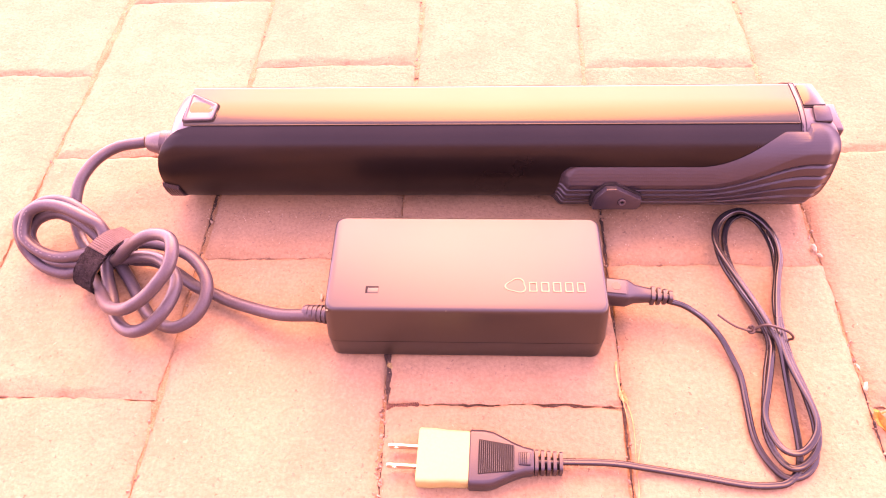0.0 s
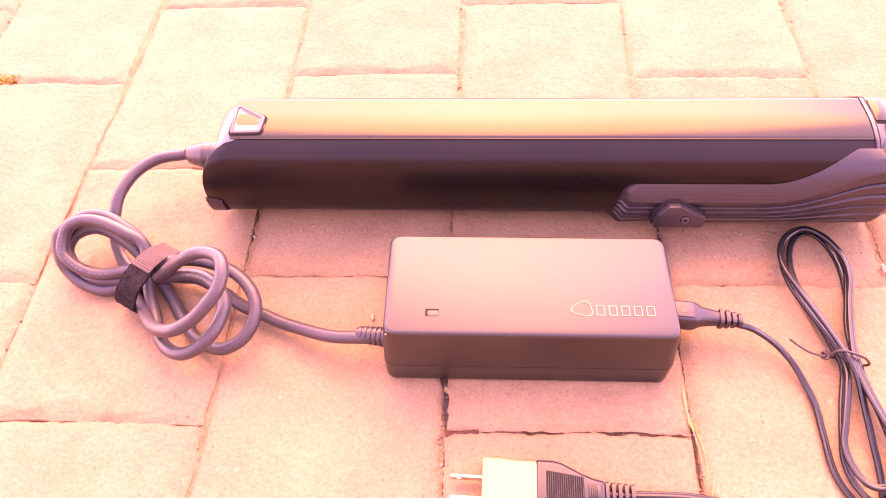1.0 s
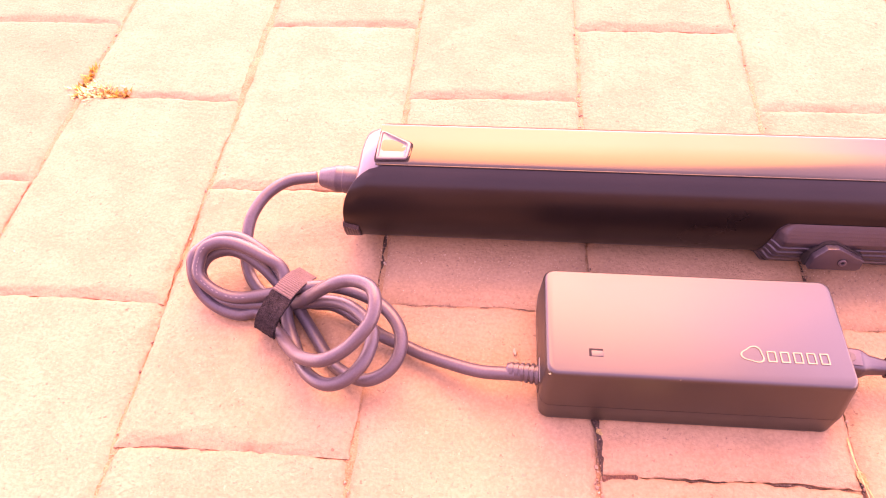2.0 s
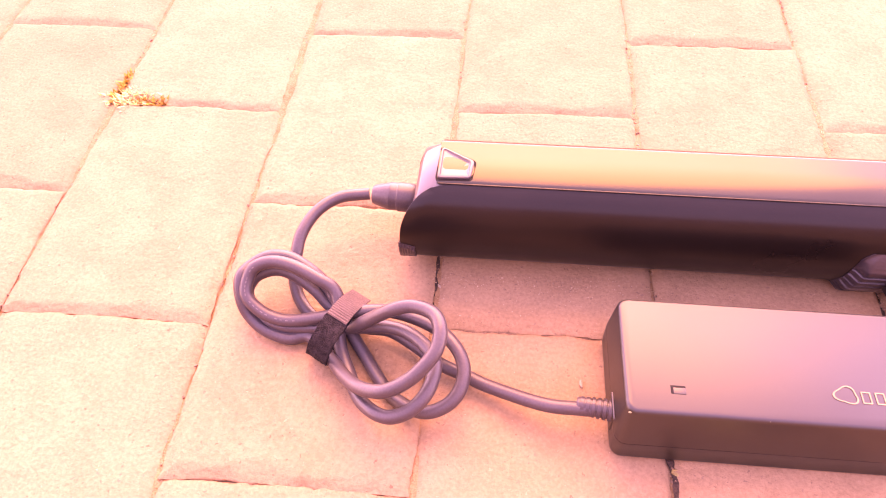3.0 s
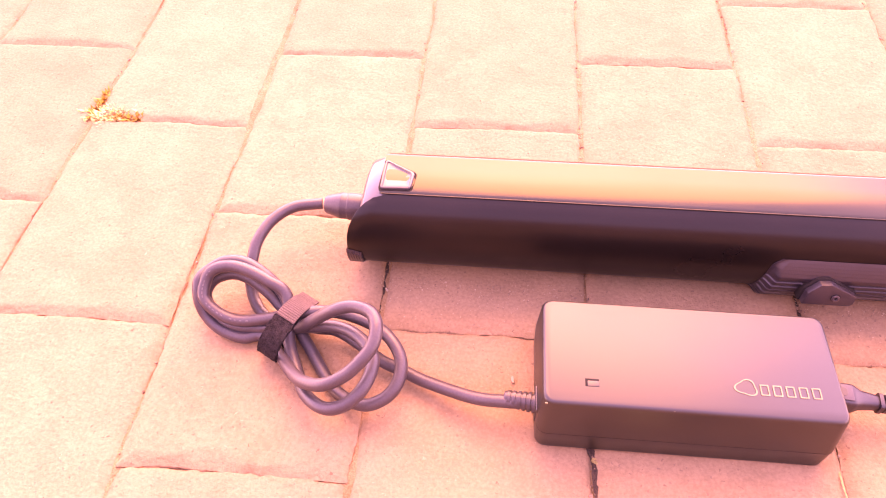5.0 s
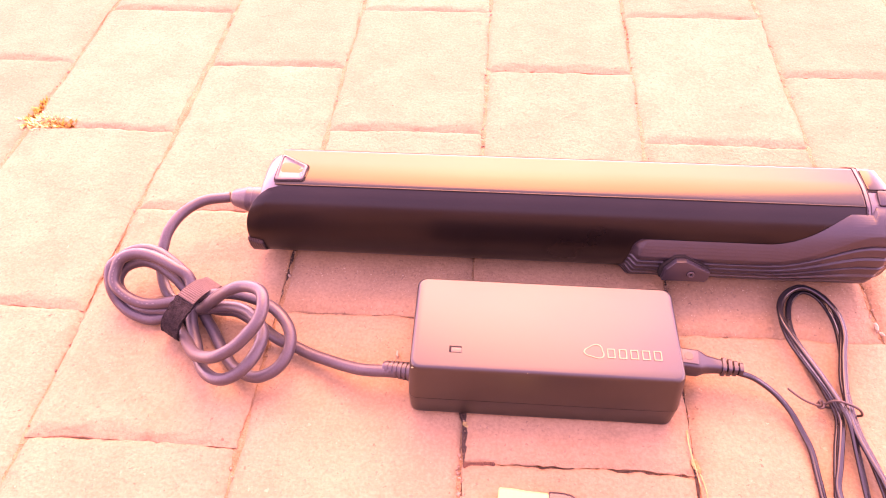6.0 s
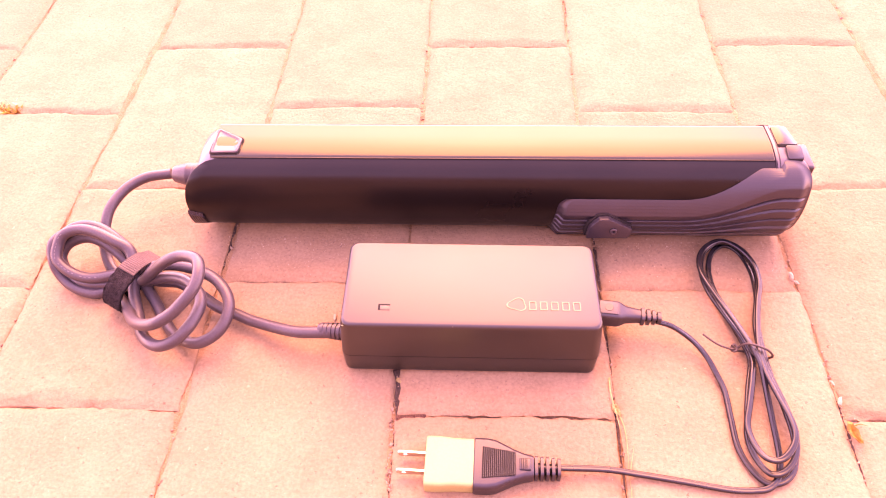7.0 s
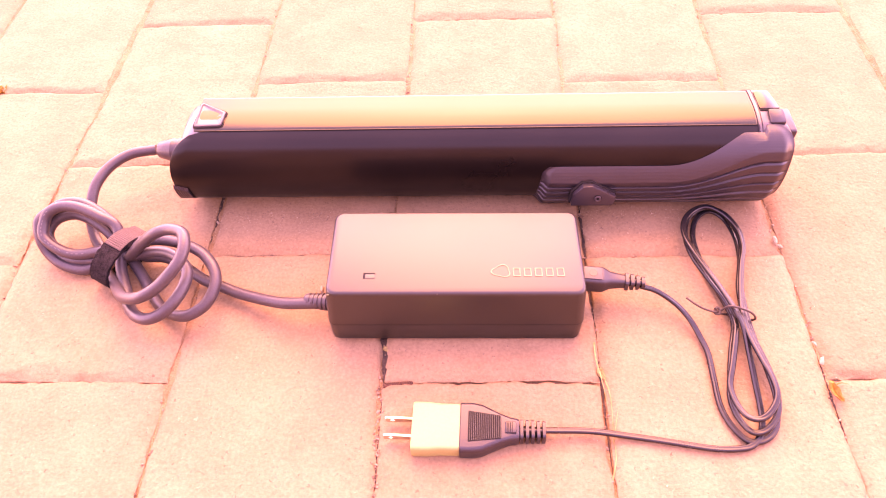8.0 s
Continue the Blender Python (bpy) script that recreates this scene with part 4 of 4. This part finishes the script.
def sand_run(x, y0, y1, seed):
    """The uneven fill of sand in one long joint, lapping over the eased edges of the pavers."""
    count = int((y1 - y0) / 0.0022)
    bm, rows = bmesh.new(), []
    for i in range(count + 1):
        y = y0 + (y1 - y0) * i / count
        p = Vector((seed * 2.3, y, 0))
        crown = -0.0014 + 0.0012 * smoothstep((y - 0.25) / 0.12) + 0.0012 * noise.noise(p * 22) + 0.0006 * noise.noise(p * 130)
        half = 0.0064 + 0.0018 * noise.noise(p * 34 + Vector((4, 0, 0)))
        rows.append([bm.verts.new((x + half * k + 0.0006 * noise.noise(p * 60 + Vector((0, 0, 3))),
                                   y, crown - 0.0020 * abs(k) ** 1.6 + 0.0004 * noise.noise(p * 400 + Vector((k, 0, 0))))) for k in (-1, -0.6, -0.25, 0.1, 0.5, 1)])
    for r, q in zip(rows, rows[1:]):
        for k in range(5):
            bm.faces.new((r[k], r[k + 1], q[k + 1], q[k]))
    return bm


for col in range(-5, 6):
    bm = sand_run(0.1400 * col, -0.08, 0.85, col)
    data = bpy.data.meshes.new("joint_sand")
    bm.to_mesh(data)
    bm.free()
    data.materials.append(RED_SAND)
    tagged(new("joint_sand", data), "orange brown sand filling a long paving joint", "sand", kind="stuff")

# ---- unseen wall added behind the camera ----
WALL = material("brown_render", (0.20, 0.130, 0.095), (0.26, 0.175, 0.130), 0.9, 120, 0.5, 0.002, stain=2)
# never in view; blocks low sky so the pack's flank reflects darker
shading_wall = part("wall_south", block(9.0, 0.24, 1.5, 0.01, pose(0, -2.0, 0.745)), WALL, None, "plain brown wall added unseen behind the camera", 30)
tagged(shading_wall, "", "wall", "", "structure")

# ---- ground and paving ----
bm = bmesh.new()
bm.faces.new([bm.verts.new((x, y, -0.0032)) for x, y in ((-400, -400), (400, -400), (400, 400), (-400, 400))])
ground = part("ground", bm, SAND, None, "brown joint sand under the pavers", 0)
tagged(ground, "", "ground", "", "structure")
paving = thing("pavement", pose(0, 0, -0.008), "cream pink concrete pavers laid in running bond", "pavement", "", "structure")
PITCH_X, PITCH_Y = 0.1400, 0.1992


def paver_mesh(seed, fine):
    """One worn paver about its own centre: wavy edges, a broad rough slope on the end towards -y, a tight arris on the other, eased long sides."""
    hx, hy = 0.0693, 0.0992
    if fine:
        us = [-1, -0.985, -0.965, -0.94, -0.91, *[-0.86 + 0.043 * k for k in range(41)], 0.91, 0.94, 0.965, 0.985, 1]
        vs = [-1, -0.992, -0.982, -0.970, -0.955, -0.938, -0.918, -0.895, *[-0.87 + 0.030 * k for k in range(60)], 0.938, 0.958, 0.976, 0.990, 1]
    else:
        us = [-1, -0.955, -0.5, 0, 0.5, 0.955, 1]
        vs = [-1, -0.960, -0.90, -0.5, 0, 0.5, 0.970, 1]
    off = Vector((seed * 3.7, seed * 1.9, 0))
    bm = bmesh.new()
    grid = []
    for v in vs:
        row = []
        for u in us:
            x, y = u * hx, v * hy
            here = Vector((x, y, 0))
            wob = 0.0020 * noise.noise(here * 24 + off) + 0.0009 * noise.noise(here * 95 + off) + 0.0005 * noise.noise(here * 300 + off)
            if abs(u) > 0.9:
                x += wob * math.copysign(1, u)
            if abs(v) > 0.89:
                y += (wob * 0.8 + 0.0010 * noise.noise(here * 140 + off) + 0.0007 * noise.noise(here * 330 + off)) * math.copysign(1, v) + 0.0016 * (1 - u * u) - 0.0008
            side, fore, aft = (1 - abs(u)) * hx, (1 + v) * hy, (1 - v) * hy
            reach = 0.0080 + 0.0036 * noise.noise(here * 40 + off)
            drop = 0.0028 * max(0.0, 1 - side / reach) ** 1.6
            drop = max(drop, 0.0018 * max(0.0, 1 - aft / 0.0035) ** 1.8)
            slope = 0.0085 + 0.0055 * noise.noise(Vector((x * 30, seed * 5.3, 0)))
            drop = max(drop, 0.0031 * max(0.0, 1 - fore / slope) ** 1.25)
            rim = min(side, fore * 0.6, aft)
            chip = noise.noise(here * 210 + off) + 0.6 * noise.noise(here * 420 + off)
            drop += 0.0018 * max(0.0, chip - 0.10) * max(0.0, 1 - rim / 0.0060)
            z = 0.0100 - drop + 0.0002 * noise.noise(here * 260 + off) + 0.0008 * noise.noise(here * 17 + off) + 0.0003 * noise.noise(here * 80 + off)
            row.append(bm.verts.new((x, y, z)))
        grid.append(row)
    for a, b in zip(grid, grid[1:]):
        for i in range(len(us) - 1):
            bm.faces.new((a[i], a[i + 1], b[i + 1], b[i]))
    rim = grid[0][:] + [row[-1] for row in grid[1:]] + grid[-1][-2::-1] + [row[0] for row in grid[-2:0:-1]]
    foot = [bm.verts.new((v.co.x, v.co.y, -0.03)) for v in rim]
    for i in range(len(rim)):
        j = (i + 1) % len(rim)
        bm.faces.new((rim[i], foot[i], foot[j], rim[j]))
    bmesh.ops.recalc_face_normals(bm, faces=bm.faces)
    data = bpy.data.meshes.new("paver")
    bm.to_mesh(data)
    bm.free()
    data.materials.append(CONCRETE)
    data.shade_smooth()
    data.set_sharp_from_angle(angle=radians(60))
    return data


kinds = [paver_mesh(k, True) for k in range(16)]
plain_kinds = [paver_mesh(k, False) for k in range(8)]
lay = random.Random(21)
SLIP = {-3: -0.0025, -1: 0.0050, 0: 0.0010, 1: 0.0005, 2: 0.0030}
rest = []
for col in range(-30, 30):
    for row in range(-20, 24):
        x = PITCH_X * (col + 0.5)
        y = 0.0980 + PITCH_Y * (row + 0.5) + (0.1000 if col % 2 else 0.0) + SLIP.get(col, 0.0)
        if -8 <= col <= 8 and -5 <= row <= 9:
            near = abs(x) < 0.75 and -0.1 < y < 0.85
            ob = new("paver", kinds[lay.randrange(16)] if near else plain_kinds[lay.randrange(8)])
            ob.parent = paving
            lift = lay.uniform(-0.0012, 0.0010)
            ob.matrix_basis = pose(x + lay.uniform(-0.0006, 0.0006), y + lay.uniform(-0.001, 0.001), lift, lay.uniform(-0.35, 0.35), lay.uniform(-0.4, 0.4),
                                   lay.uniform(-0.35, 0.35))
        else:
            rest.append((x, y, lay.uniform(-0.001, 0.001)))
verts, faces = [], []
for x, y, z in rest:
    n = len(verts)
    for hx, hy, h in ((0.0686, 0.0982, -0.030), (0.0686, 0.0982, 0.004), (0.0636, 0.0932, 0.0098)):
        verts += [(x - hx, y - hy, z + h), (x + hx, y - hy, z + h), (x + hx, y + hy, z + h), (x - hx, y + hy, z + h)]
    for k in (0, 4):
        faces += [[n + k + i, n + k + (i + 1) % 4, n + k + 4 + (i + 1) % 4, n + k + 4 + i] for i in range(4)]
    faces.append([n + 8, n + 9, n + 10, n + 11])
data = bpy.data.meshes.new("outer_pavers")
data.from_pydata(verts, [], faces)
data.materials.append(FAR_CONCRETE)
outer = new("outer_pavers", data)
outer.parent = paving
tagged(outer, "more pavers of the same kind further off", kind="stuff")
